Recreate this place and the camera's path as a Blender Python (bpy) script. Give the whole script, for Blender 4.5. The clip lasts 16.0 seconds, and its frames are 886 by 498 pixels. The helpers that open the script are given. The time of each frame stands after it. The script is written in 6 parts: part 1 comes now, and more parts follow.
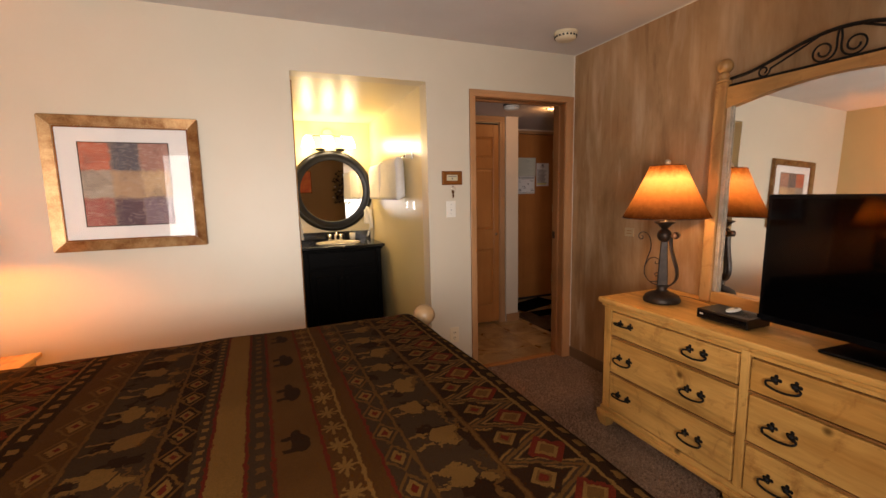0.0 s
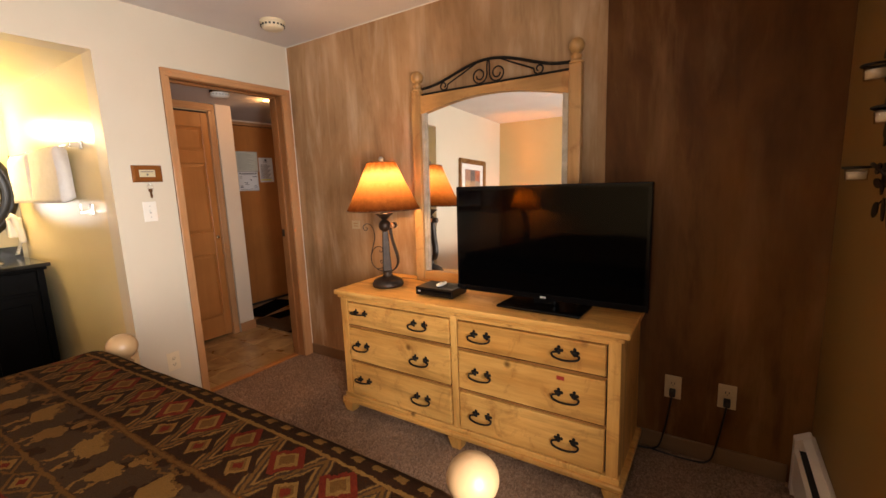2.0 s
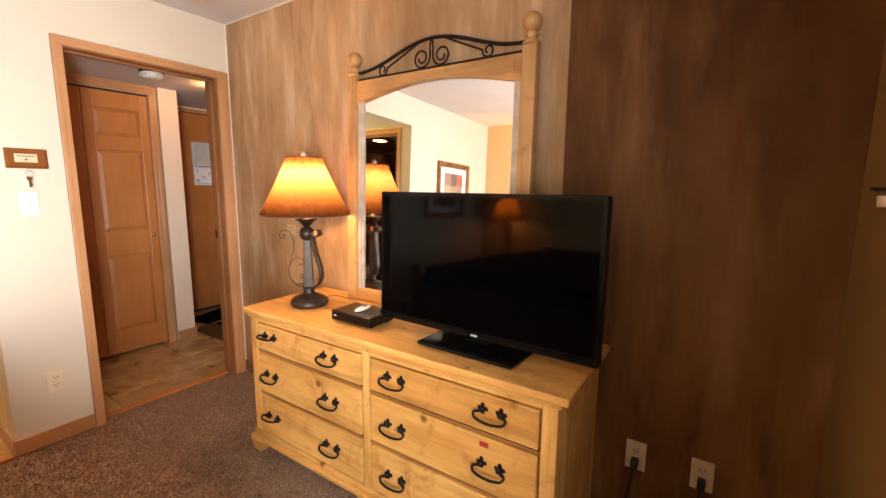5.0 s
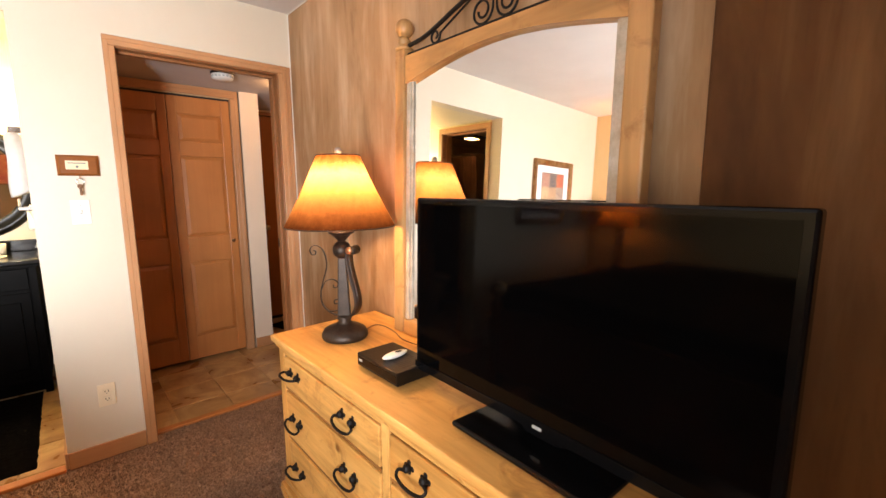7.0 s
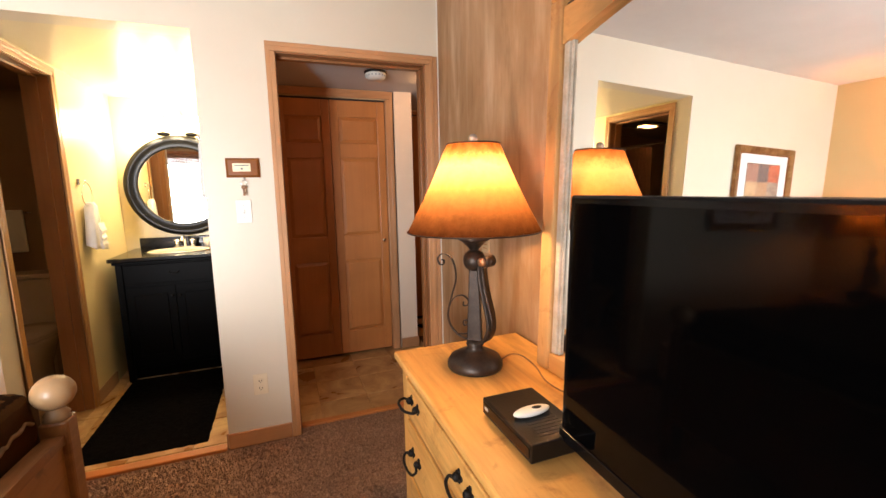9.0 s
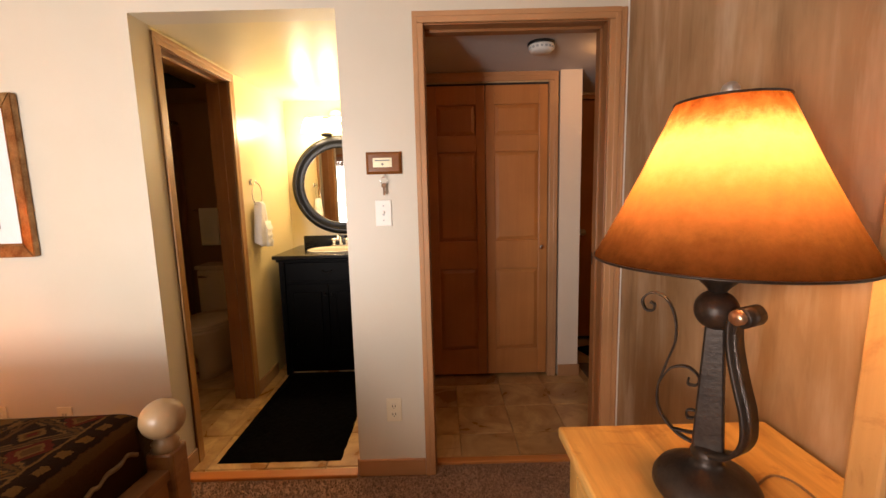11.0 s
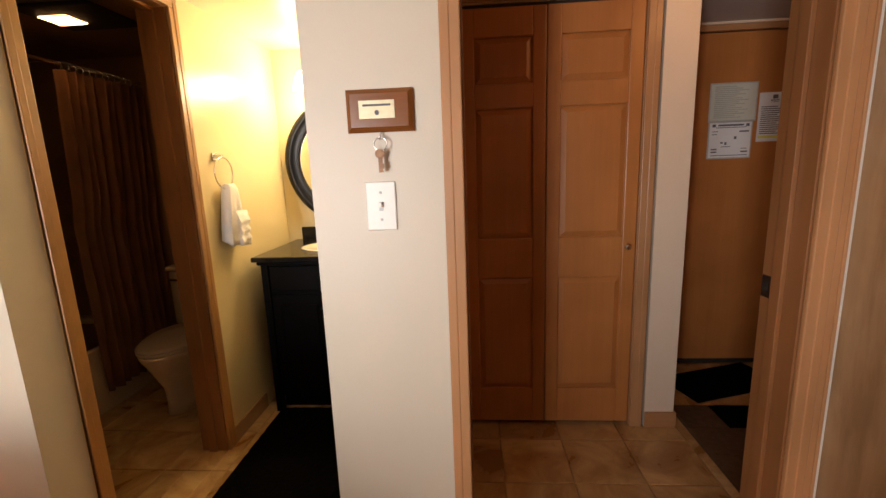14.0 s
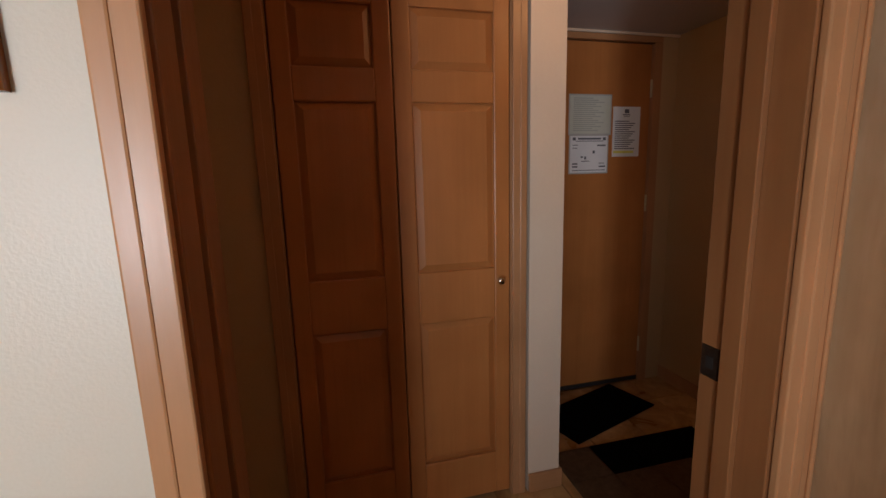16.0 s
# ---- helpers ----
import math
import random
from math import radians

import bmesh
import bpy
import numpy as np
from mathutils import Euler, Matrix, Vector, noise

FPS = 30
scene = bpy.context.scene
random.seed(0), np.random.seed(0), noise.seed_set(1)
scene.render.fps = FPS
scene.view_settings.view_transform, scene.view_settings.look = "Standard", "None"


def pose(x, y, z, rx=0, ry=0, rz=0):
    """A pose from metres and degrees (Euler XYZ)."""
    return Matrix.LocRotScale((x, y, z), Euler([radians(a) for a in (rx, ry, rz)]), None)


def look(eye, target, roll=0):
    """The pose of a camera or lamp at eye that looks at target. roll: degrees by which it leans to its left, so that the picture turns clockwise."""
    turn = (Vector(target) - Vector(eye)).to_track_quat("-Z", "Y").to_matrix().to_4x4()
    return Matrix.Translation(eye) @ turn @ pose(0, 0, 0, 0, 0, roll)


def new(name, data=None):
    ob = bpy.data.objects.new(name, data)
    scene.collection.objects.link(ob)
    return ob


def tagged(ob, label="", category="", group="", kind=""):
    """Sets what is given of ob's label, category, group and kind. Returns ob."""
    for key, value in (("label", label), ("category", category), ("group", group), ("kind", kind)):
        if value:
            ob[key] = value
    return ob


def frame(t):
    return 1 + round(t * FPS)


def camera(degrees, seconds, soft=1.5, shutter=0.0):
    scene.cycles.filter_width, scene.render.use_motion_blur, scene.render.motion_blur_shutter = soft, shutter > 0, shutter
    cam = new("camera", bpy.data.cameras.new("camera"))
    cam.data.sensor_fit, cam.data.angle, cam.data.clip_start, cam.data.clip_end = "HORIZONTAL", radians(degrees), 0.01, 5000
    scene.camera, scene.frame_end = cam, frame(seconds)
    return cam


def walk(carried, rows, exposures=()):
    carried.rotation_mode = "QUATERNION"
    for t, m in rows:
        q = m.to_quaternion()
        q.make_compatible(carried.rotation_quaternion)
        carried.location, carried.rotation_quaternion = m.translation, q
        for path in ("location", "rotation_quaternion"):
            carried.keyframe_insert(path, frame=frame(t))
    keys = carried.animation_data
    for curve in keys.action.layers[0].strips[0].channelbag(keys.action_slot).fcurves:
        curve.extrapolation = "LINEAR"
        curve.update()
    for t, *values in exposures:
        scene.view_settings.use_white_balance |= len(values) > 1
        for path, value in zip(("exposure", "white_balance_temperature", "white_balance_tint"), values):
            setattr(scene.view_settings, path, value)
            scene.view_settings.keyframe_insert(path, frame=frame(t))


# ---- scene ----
cam = camera(92.5, 16.0)
METRES, EYE, TILT, LEAN, TURN = 3.78, 1.38, 0.0, 0.0, -22.3
EXPOSURES = [(0, -0.43, 7700, 16), (1, -0.15, 7700, 16), (2, 0.28, 7500, 14), (3, 0.85, 7300, 13), (3.5, 1.0, 7200, 13), (6.5, 1.0, 6800, 12), (7.5, 1.0, 6700, 11), (9, 0.78, 6700, 12), (10, 0.28, 7200, 15), (12.5, 0.18, 7500, 18), (13.5, 0.15, 7400, 17), (14.5, 0.1, 6700, 13), (15.5, 0.05, 6300, 11), (16, -0.1, 6200, 10)]
PATH = [
    (0, (0.64, -0.063, 1.373), (1.387, 1.775, 1.114), -1.2),
    (0.5, (0.672, -0.049, 1.374), (1.612, 1.701, 1.14), -2.0),
    (1, (0.686, -0.042, 1.379), (1.912, 1.519, 1.138), -2.5),
    (1.5, (0.669, -0.052, 1.375), (2.16, 1.255, 1.109), -2.5),
    (2, (0.683, -0.07, 1.374), (2.336, 1.011, 1.058), -2.2),
    (2.5, (0.687, -0.087, 1.369), (2.409, 0.869, 1.017), -2.2),
    (3, (0.698, -0.088, 1.363), (2.463, 0.786, 1.015), -2.7),
    (3.5, (0.809, -0.113, 1.358), (2.579, 0.757, 1.023), -3.3),
    (4, (0.978, -0.171, 1.373), (2.699, 0.8, 1.066), -1.4),
    (6.5, (1.592, 0.002, 1.358), (3.061, 1.324, 1.052), -1.1),
    (7, (1.775, 0.061, 1.374), (3.092, 1.537, 1.083), -0.3),
    (7.5, (1.904, 0.097, 1.372), (3.138, 1.645, 1.082), 0.6),
    (8, (1.934, 0.131, 1.365), (2.978, 1.803, 1.025), -0.6),
    (8.5, (1.946, 0.196, 1.357), (2.831, 1.955, 1.006), -1.2),
    (9, (2.015, 0.344, 1.36), (2.714, 2.196, 1.077), -1.1),
    (9.5, (2.048, 0.468, 1.367), (2.537, 2.388, 1.096), -2.0),
    (10, (2.097, 0.587, 1.364), (2.397, 2.548, 1.109), -1.8),
    (12.5, (2.041, 1.254, 1.342), (1.78, 3.209, 1.008), -2.9),
    (13, (2.022, 1.427, 1.34), (1.72, 3.374, 0.991), -3.4),
    (13.5, (2.037, 1.61, 1.351), (1.809, 3.569, 1.023), -2.3),
    (14, (2.054, 1.716, 1.343), (1.911, 3.676, 0.976), -2.1),
    (14.5, (2.053, 1.864, 1.335), (2.069, 3.832, 0.981), -2.0),
    (15, (2.05, 2.025, 1.352), (2.268, 3.989, 1.047), -1.7),
    (15.5, (2.095, 2.123, 1.35), (2.468, 4.053, 0.978), -1.9),
    (16, (2.187, 2.263, 1.352), (2.663, 4.177, 1.017), -1.6),
]
walk(cam, [(t, look(eye, target, roll)) for t, eye, target, roll in PATH], EXPOSURES)

# ---- world, window light, lamps ----
world = bpy.data.worlds.new("world")
scene.world = world
world.use_nodes = True
wn = world.node_tree
sky = wn.nodes.new("ShaderNodeTexSky")
sky.sky_type, sky.sun_disc = "NISHITA", False
sky.sun_elevation, sky.sun_rotation = radians(40), radians(200)
wn.links.new(sky.outputs[0], wn.nodes["Background"].inputs[0])
wn.nodes["Background"].inputs[1].default_value = 0.1


def lamp(name, kind, m, watts, colour, **kw):
    data = bpy.data.lights.new(name, kind)
    data.energy, data.color = watts, colour
    for k, v in kw.items():
        if k == "size":
            data.size = v
        elif k == "size_y":
            data.shape, data.size_y = "RECTANGLE", v
        elif k == "spread":
            data.spread = radians(v)
        elif k == "radius":
            data.shadow_soft_size = v
    ob = new(name, data)
    ob.matrix_world = m
    return ob


WX0, WX1, WZ0, WZ1 = -0.55, 1.0, 0.62, 2.05  # the window in the south wall
# daylight stand-in, split to shape the shadows: strongest low in the east part of the window, weakest at its top
for a, c, lo, hi, watts in ((WX0 + 0.05, 0.58, WZ0 + 0.05, 1.42, 21), (0.58, WX1 - 0.05, WZ0 + 0.05, 1.42, 55), (WX0 + 0.05, WX1 - 0.05, 1.42, WZ1 - 0.05, 15)):
    lamp("window_daylight", "AREA", look(((a + c) / 2, -0.625, (lo + hi) / 2), ((a + c) / 2, 3, (lo + hi) / 2)), watts, (0.93, 0.95, 1.0), size=c - a, size_y=hi - lo, spread=164)
WARM, AMBER = (1.0, 0.57, 0.24), (1.0, 0.29, 0.025)
lamp("table_lamp_bulb", "POINT", pose(2.590, 1.582, 1.36), 25, WARM, radius=0.035)
lamp("bedside_lamp_bulb", "POINT", pose(-0.685, 2.25, 1.172), 95, AMBER, radius=0.035)
for i in range(3):
    lamp("vanity_bulb", "POINT", pose(1.04 + 0.2 * i, 4.26, 1.86), 6.5, (1.0, 0.83, 0.55), radius=0.05)
lamp("hall_downlight_bulb", "POINT", pose(3.11, 3.29, 2.09), 2.4, (1.0, 0.50, 0.19), radius=0.03)

# ---- material helpers ----


class X:
    """A node socket with arithmetic."""

    def __init__(self, nt, s):
        self.nt, self.s = nt, s

    def op(self, kind, *others, clamp=False):
        n = self.nt.nodes.new("ShaderNodeMath")
        n.operation, n.use_clamp = kind, clamp
        for i, v in enumerate((self, *others)):
            if isinstance(v, X):
                self.nt.links.new(v.s, n.inputs[i])
            else:
                n.inputs[i].default_value = v
        return X(self.nt, n.outputs[0])

    def __add__(self, o):
        return self.op("ADD", o)

    def __sub__(self, o):
        return self.op("SUBTRACT", o)

    def __mul__(self, o):
        return self.op("MULTIPLY", o)

    def __truediv__(self, o):
        return self.op("DIVIDE", o)

    def absv(self):
        return self.op("ABSOLUTE")

    def lt(self, o):
        return self.op("LESS_THAN", o)

    def gt(self, o):
        return self.op("GREATER_THAN", o)

    def mx(self, o):
        return self.op("MAXIMUM", o)

    def mn(self, o):
        return self.op("MINIMUM", o)

    def cell(self, p):
        """The place inside a repeat of length p, from -p/2 to p/2."""
        return (self / p).op("FRACT") * p - p / 2

    def within(self, a, b):
        return self.gt(a) * self.lt(b)


def blank(name):
    m = bpy.data.materials.new(name)
    m.use_nodes = True
    nt = m.node_tree
    return m, nt, nt.nodes["Principled BSDF"]


def coords(nt, stretch=(1, 1, 1), kind="Object"):
    tc, mp = nt.nodes.new("ShaderNodeTexCoord"), nt.nodes.new("ShaderNodeMapping")
    nt.links.new(tc.outputs[kind], mp.inputs[0])
    mp.inputs["Scale"].default_value = stretch
    return mp.outputs[0]


def noise_tex(nt, vec, scale, detail=4.0, rough=0.55, distort=0.0):
    n = nt.nodes.new("ShaderNodeTexNoise")
    nt.links.new(vec, n.inputs["Vector"])
    n.inputs["Scale"].default_value, n.inputs["Detail"].default_value = scale, detail
    n.inputs["Roughness"].default_value, n.inputs["Distortion"].default_value = rough, distort
    return n.outputs[0]


def mix(nt, f, a, b, mode="MIX"):
    n = nt.nodes.new("ShaderNodeMix")
    n.data_type, n.blend_type = "RGBA", mode
    for i, v in ((0, f), (6, a), (7, b)):
        if isinstance(v, X):
            v = v.s
        if isinstance(v, (int, float)):
            n.inputs[i].default_value = v
        elif isinstance(v, tuple):
            n.inputs[i].default_value = (*v, 1) if len(v) == 3 else v
        else:
            nt.links.new(v, n.inputs[i])
    return n.outputs[2]


def ramp(nt, s, *stops):
    n = nt.nodes.new("ShaderNodeValToRGB")
    nt.links.new(s, n.inputs[0])
    e = n.color_ramp.elements
    while len(e) < len(stops):
        e.new(0.5)
    for el, (p, c) in zip(e, stops):
        el.position, el.color = p, (*c, 1) if len(c) == 3 else c
    return n.outputs[0]


def bump(nt, bsdf, height, strength, dist=0.01):
    n = nt.nodes.new("ShaderNodeBump")
    n.inputs["Strength"].default_value, n.inputs["Distance"].default_value = strength, dist
    nt.links.new(height, n.inputs["Height"])
    nt.links.new(n.outputs[0], bsdf.inputs["Normal"])


def surf(name, c1, c2, scale=6.0, rough=0.5, metal=0.0, relief=0.15, fine=120.0, stretch=(1, 1, 1), vary=0.0, rough_var=0.1, dist=0.004, spec=0.5):
    """A surface of two colours mixed by coarse and fine noise, with fine relief and uneven gloss."""
    m, nt, b = blank(name)
    v = coords(nt, stretch)
    coarse, small = noise_tex(nt, v, scale, 5.0), noise_tex(nt, v, fine, 3.0)
    f = ramp(nt, (X(nt, coarse) * 0.72 + X(nt, small) * 0.28).s, (0.34, (0, 0, 0)), (0.68, (1, 1, 1)))
    c = mix(nt, f, c1, c2)
    if vary:
        oi = nt.nodes.new("ShaderNodeObjectInfo")
        c = mix(nt, 1.0, c, ramp(nt, oi.outputs["Random"], (0, (1 - vary,) * 3), (1, (1 + vary,) * 3)), "MULTIPLY")
    nt.links.new(c, b.inputs["Base Color"])
    nt.links.new((X(nt, coarse) * rough_var + (rough - rough_var / 2)).s, b.inputs["Roughness"])
    b.inputs["Metallic"].default_value, b.inputs["Specular IOR Level"].default_value = metal, spec
    if relief:
        bump(nt, b, small, relief, dist)
    return m


def wood(name, light, dark, grain=(1, 1, 1), rough=0.4, knots=0.0, scale=3.0, contrast=1.0, relief=0.12):
    """Wood with long streaks; grain is small along the fibre."""
    m, nt, b = blank(name)
    oi = nt.nodes.new("ShaderNodeObjectInfo")
    tc = nt.nodes.new("ShaderNodeTexCoord")
    off = nt.nodes.new("ShaderNodeVectorMath")
    off.operation = "MULTIPLY_ADD"
    cmb = nt.nodes.new("ShaderNodeCombineXYZ")
    for i in range(3):
        nt.links.new(oi.outputs["Random"], cmb.inputs[i])
    nt.links.new(cmb.outputs[0], off.inputs[0])
    off.inputs[1].default_value = (7.3, 5.1, 3.7)
    nt.links.new(tc.outputs["Object"], off.inputs[2])
    mp = nt.nodes.new("ShaderNodeMapping")
    nt.links.new(off.outputs[0], mp.inputs[0])
    mp.inputs["Scale"].default_value = grain
    big, fine = noise_tex(nt, mp.outputs[0], scale * 2.2, 3.0, 0.5, 0.6), noise_tex(nt, mp.outputs[0], scale * 16, 5.0, 0.65, 0.3)
    f = ramp(nt, (X(nt, big) * 0.6 + X(nt, fine) * 0.4).s, (0.5 - 0.2 / contrast, (0, 0, 0)), (0.5 + 0.2 / contrast, (1, 1, 1)))
    c = mix(nt, f, light, dark)
    if knots:
        v = nt.nodes.new("ShaderNodeTexVoronoi")
        nt.links.new(off.outputs[0], v.inputs["Vector"])
        v.inputs["Scale"].default_value = knots
        c = mix(nt, ramp(nt, v.outputs["Distance"], (0.035, (1, 1, 1)), (0.095, (0, 0, 0))), c, tuple(k * 0.3 for k in dark))
    if knots:
        blot = noise_tex(nt, mp.outputs[0], scale * 3.1, 4.0, 0.6, 1.2)
        c = mix(nt, ramp(nt, blot, (0.50, (0, 0, 0)), (0.72, (0.75, 0.75, 0.75))), c, tuple(k * 0.62 for k in dark))
        burn = noise_tex(nt, off.outputs[0], 7.5, 5.0, 0.68, 0.8)
        c = mix(nt, ramp(nt, burn, (0.55, (0, 0, 0)), (0.70, (0.7, 0.7, 0.7))), c, (dark[0] * 0.6, dark[1] * 0.45, dark[2] * 0.35))
    stain = noise_tex(nt, tc.outputs["Object"], 2.3, 3.0)
    c = mix(nt, 1.0, c, ramp(nt, stain, (0.3, (0.8, 0.78, 0.74)), (0.7, (1.08, 1.08, 1.08))), "MULTIPLY")
    nt.links.new(c, b.inputs["Base Color"])
    nt.links.new((X(nt, fine) * 0.2 + (rough - 0.1)).s, b.inputs["Roughness"])
    bump(nt, b, fine, relief, 0.003)
    return m


def glow(name, colour, strength, face=(0.9, 0.9, 0.85)):
    m, nt, b = blank(name)
    b.inputs["Base Color"].default_value = (*face, 1)
    b.inputs["Emission Color"].default_value = (*colour, 1)
    b.inputs["Emission Strength"].default_value = strength
    return m


# ---- materials ----
WALL = surf("cream_wall_paint", (0.62, 0.555, 0.44), (0.66, 0.595, 0.485), 2.0, 0.42, relief=0.10, fine=260, rough_var=0.12)
# Backlit shade is put into the south wall's tan; GOLD keeps the lit tone
TAN_BACKLIT = surf("backlit_tan_paint", (0.20, 0.106, 0.027), (0.23, 0.126, 0.036), 2.0, 0.5, relief=0.12, fine=260)
GOLD = surf("gold_wall_paint", (0.64, 0.45, 0.21), (0.68, 0.49, 0.245), 2.0, 0.5, relief=0.12, fine=260)
YELLOW = surf("pale_yellow_satin_paint", (0.68, 0.56, 0.31), (0.72, 0.60, 0.35), 2.0, 0.29, relief=0.02, fine=220, rough_var=0.03)
YCEIL = surf("pale_yellow_ceiling_paint", (0.68, 0.58, 0.36), (0.72, 0.62, 0.40), 2.0, 0.36, relief=0.04, fine=200, rough_var=0.04)
# Dark brown base carries the dimness of the bathroom walls and ceiling
BATH_DIM = surf("dim_bath_paint", (0.22, 0.12, 0.055), (0.26, 0.145, 0.07), 2.0, 0.5)
CEIL = surf("ceiling_paint", (0.60, 0.56, 0.535), (0.66, 0.62, 0.595), 3.0, 0.8, relief=0.35, fine=150)
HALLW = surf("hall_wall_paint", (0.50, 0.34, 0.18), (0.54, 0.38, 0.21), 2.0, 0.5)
PIER = surf("pier_paint", (0.76, 0.60, 0.45), (0.80, 0.65, 0.50), 2.0, 0.5)


def faux_wall(name, deep, mid, pale):
    """Brown glaze dragged down a panelled wall, with pale and dark vertical streaks."""
    m, nt, b = blank(name)
    v, v2, v3 = coords(nt, (1, 1, 0.42)), coords(nt, (1, 1, 0.04)), coords(nt, (1, 1, 0.17))
    a, f, s, p = noise_tex(nt, v, 2.3, 5.0, 0.6, 0.4), noise_tex(nt, v2, 40, 4.0, 0.6), noise_tex(nt, v3, 8.5, 5.0, 0.6, 0.3), noise_tex(nt, v, 1.3, 3.0)
    c = mix(nt, ramp(nt, a, (0.34, (0, 0, 0)), (0.66, (1, 1, 1))), deep, mid)
    stroke = X(nt, ramp(nt, s, (0.50, (0, 0, 0)), (0.74, (0.62, 0.62, 0.62)))) * X(nt, ramp(nt, p, (0.38, (0.15, 0.15, 0.15)), (0.60, (1, 1, 1))))
    c = mix(nt, stroke, c, pale)
    c = mix(nt, ramp(nt, s, (0.30, (0.6, 0.6, 0.6)), (0.44, (0, 0, 0))), c, tuple(0.75 * k for k in deep))
    c = mix(nt, ramp(nt, f, (0.45, (0, 0, 0)), (0.72, (0.10, 0.10, 0.10))), c, (0.12, 0.048, 0.014))
    nt.links.new(c, b.inputs["Base Color"])
    nt.links.new((X(nt, a) * 0.2 + 0.45).s, b.inputs["Roughness"])
    b.inputs["Specular IOR Level"].default_value = 0.2
    bump(nt, b, f, 0.25, 0.003)
    return m


# Panels differ slightly; most of the contrast is lamplight and shade put into colour
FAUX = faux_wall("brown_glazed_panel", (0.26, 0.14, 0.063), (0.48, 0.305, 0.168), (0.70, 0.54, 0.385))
FAUX_SHADED = faux_wall("shaded_red_brown_panel", (0.070, 0.022, 0.004), (0.165, 0.070, 0.019), (0.31, 0.165, 0.068))
TRIM = wood("maple_trim", (0.53, 0.275, 0.13), (0.43, 0.205, 0.088), (1, 1, 0.07), 0.36)
TRIMH = wood("maple_trim_level", (0.53, 0.275, 0.13), (0.43, 0.205, 0.088), (0.07, 1, 1), 0.36)
TRIMY = wood("maple_trim_along", (0.52, 0.31, 0.18), (0.42, 0.235, 0.12), (1, 0.07, 1), 0.38)
JAMBM = wood("dark_maple_jamb", (0.33, 0.145, 0.055), (0.25, 0.10, 0.036), (1, 1, 0.07), 0.38)
BATHC = wood("ochre_stained_casing", (0.46, 0.24, 0.085), (0.37, 0.18, 0.06), (1, 1, 0.07), 0.38)
CERAM2 = surf("bath_ceramic", (0.60, 0.47, 0.33), (0.64, 0.51, 0.37), 5, 0.15, 0.0, 0.0, rough_var=0.04)
STRIP = wood("oak_threshold_wood", (0.54, 0.205, 0.055), (0.42, 0.145, 0.038), (0.08, 1, 1), 0.35)
DOORM = wood("stained_birch_door", (0.55, 0.22, 0.066), (0.44, 0.162, 0.044), (1.4, 1, 0.06), 0.38, contrast=0.8)
PINE = wood("pine_along", (0.85, 0.485, 0.15), (0.59, 0.275, 0.064), (1, 0.09, 1), 0.42, knots=4.2, scale=3.4, contrast=1.35)
PINEV = wood("pine_upright", (0.85, 0.485, 0.15), (0.59, 0.275, 0.064), (1, 1, 0.09), 0.42, knots=3.6, scale=3.4, contrast=1.35)
PINED = wood("worn_brown_pine", (0.46, 0.21, 0.062), (0.30, 0.12, 0.032), (1, 0.09, 1), 0.45, knots=4.0, scale=3.4, contrast=1.4)
FRAMEP = wood("waxed_pine_frame", (0.60, 0.345, 0.14), (0.46, 0.24, 0.085), (1, 1, 0.09), 0.42, knots=2.5)
FRAMEH = wood("waxed_pine_rail", (0.66, 0.36, 0.13), (0.48, 0.24, 0.075), (1, 0.09, 1), 0.42, knots=4.0)
BEDW = wood("honey_bed_pine", (0.33, 0.145, 0.044), (0.23, 0.092, 0.026), (1, 0.09, 1), 0.42, knots=3.0)
BALLM = wood("pale_turned_pine", (0.46, 0.29, 0.15), (0.38, 0.225, 0.11), (1, 1, 0.2), 0.4, contrast=0.7)
IRON = surf("dark_iron", (0.0045, 0.0035, 0.003), (0.013, 0.009, 0.007), 25, 0.55, 0.25, 0.2, spec=0.3)
BRONZE = surf("brown_bronze", (0.022, 0.014, 0.010), (0.060, 0.040, 0.028), 22, 0.42, 0.5, 0.2)
CHROME = surf("chrome", (0.75, 0.75, 0.74), (0.82, 0.82, 0.8), 20, 0.14, 1.0, 0.02)
BRASS = surf("brass_plate", (0.62, 0.54, 0.34), (0.70, 0.62, 0.42), 30, 0.4, 0.25, 0.1)
PEWTER = surf("dull_pewter", (0.34, 0.30, 0.27), (0.46, 0.42, 0.38), 30, 0.34, 0.8, 0.1)
COPPER = surf("copper_tip", (0.60, 0.32, 0.18), (0.70, 0.42, 0.26), 30, 0.3, 0.9, 0.1)
PLASTIC = surf("white_plastic", (0.78, 0.75, 0.68), (0.82, 0.79, 0.72), 12, 0.35, 0.0, 0.03)
ALMOND = surf("almond_plastic", (0.42, 0.30, 0.17), (0.46, 0.34, 0.20), 12, 0.4, 0.0, 0.03)
IVORY = surf("ivory_plastic", (0.70, 0.60, 0.42), (0.75, 0.65, 0.47), 12, 0.4, 0.0, 0.03)
CASEM = surf("black_metal_case", (0.004, 0.0035, 0.003), (0.007, 0.006, 0.005), 40, 0.32, 0.0, 0.1, spec=0.3)
DARKSLOT = surf("dark_slot", (0.012, 0.010, 0.009), (0.02, 0.017, 0.014), 20, 0.7, 0.0, 0.0)
TVB = surf("black_gloss_plastic", (0.002, 0.002, 0.0022), (0.004, 0.004, 0.0045), 15, 0.16, 0.0, 0.0, rough_var=0.06, spec=0.16)
SCREEN = surf("dark_screen", (0.0008, 0.0008, 0.0009), (0.0012, 0.0012, 0.0014), 4, 0.06, 0.0, 0.0, rough_var=0.02, spec=0.10)
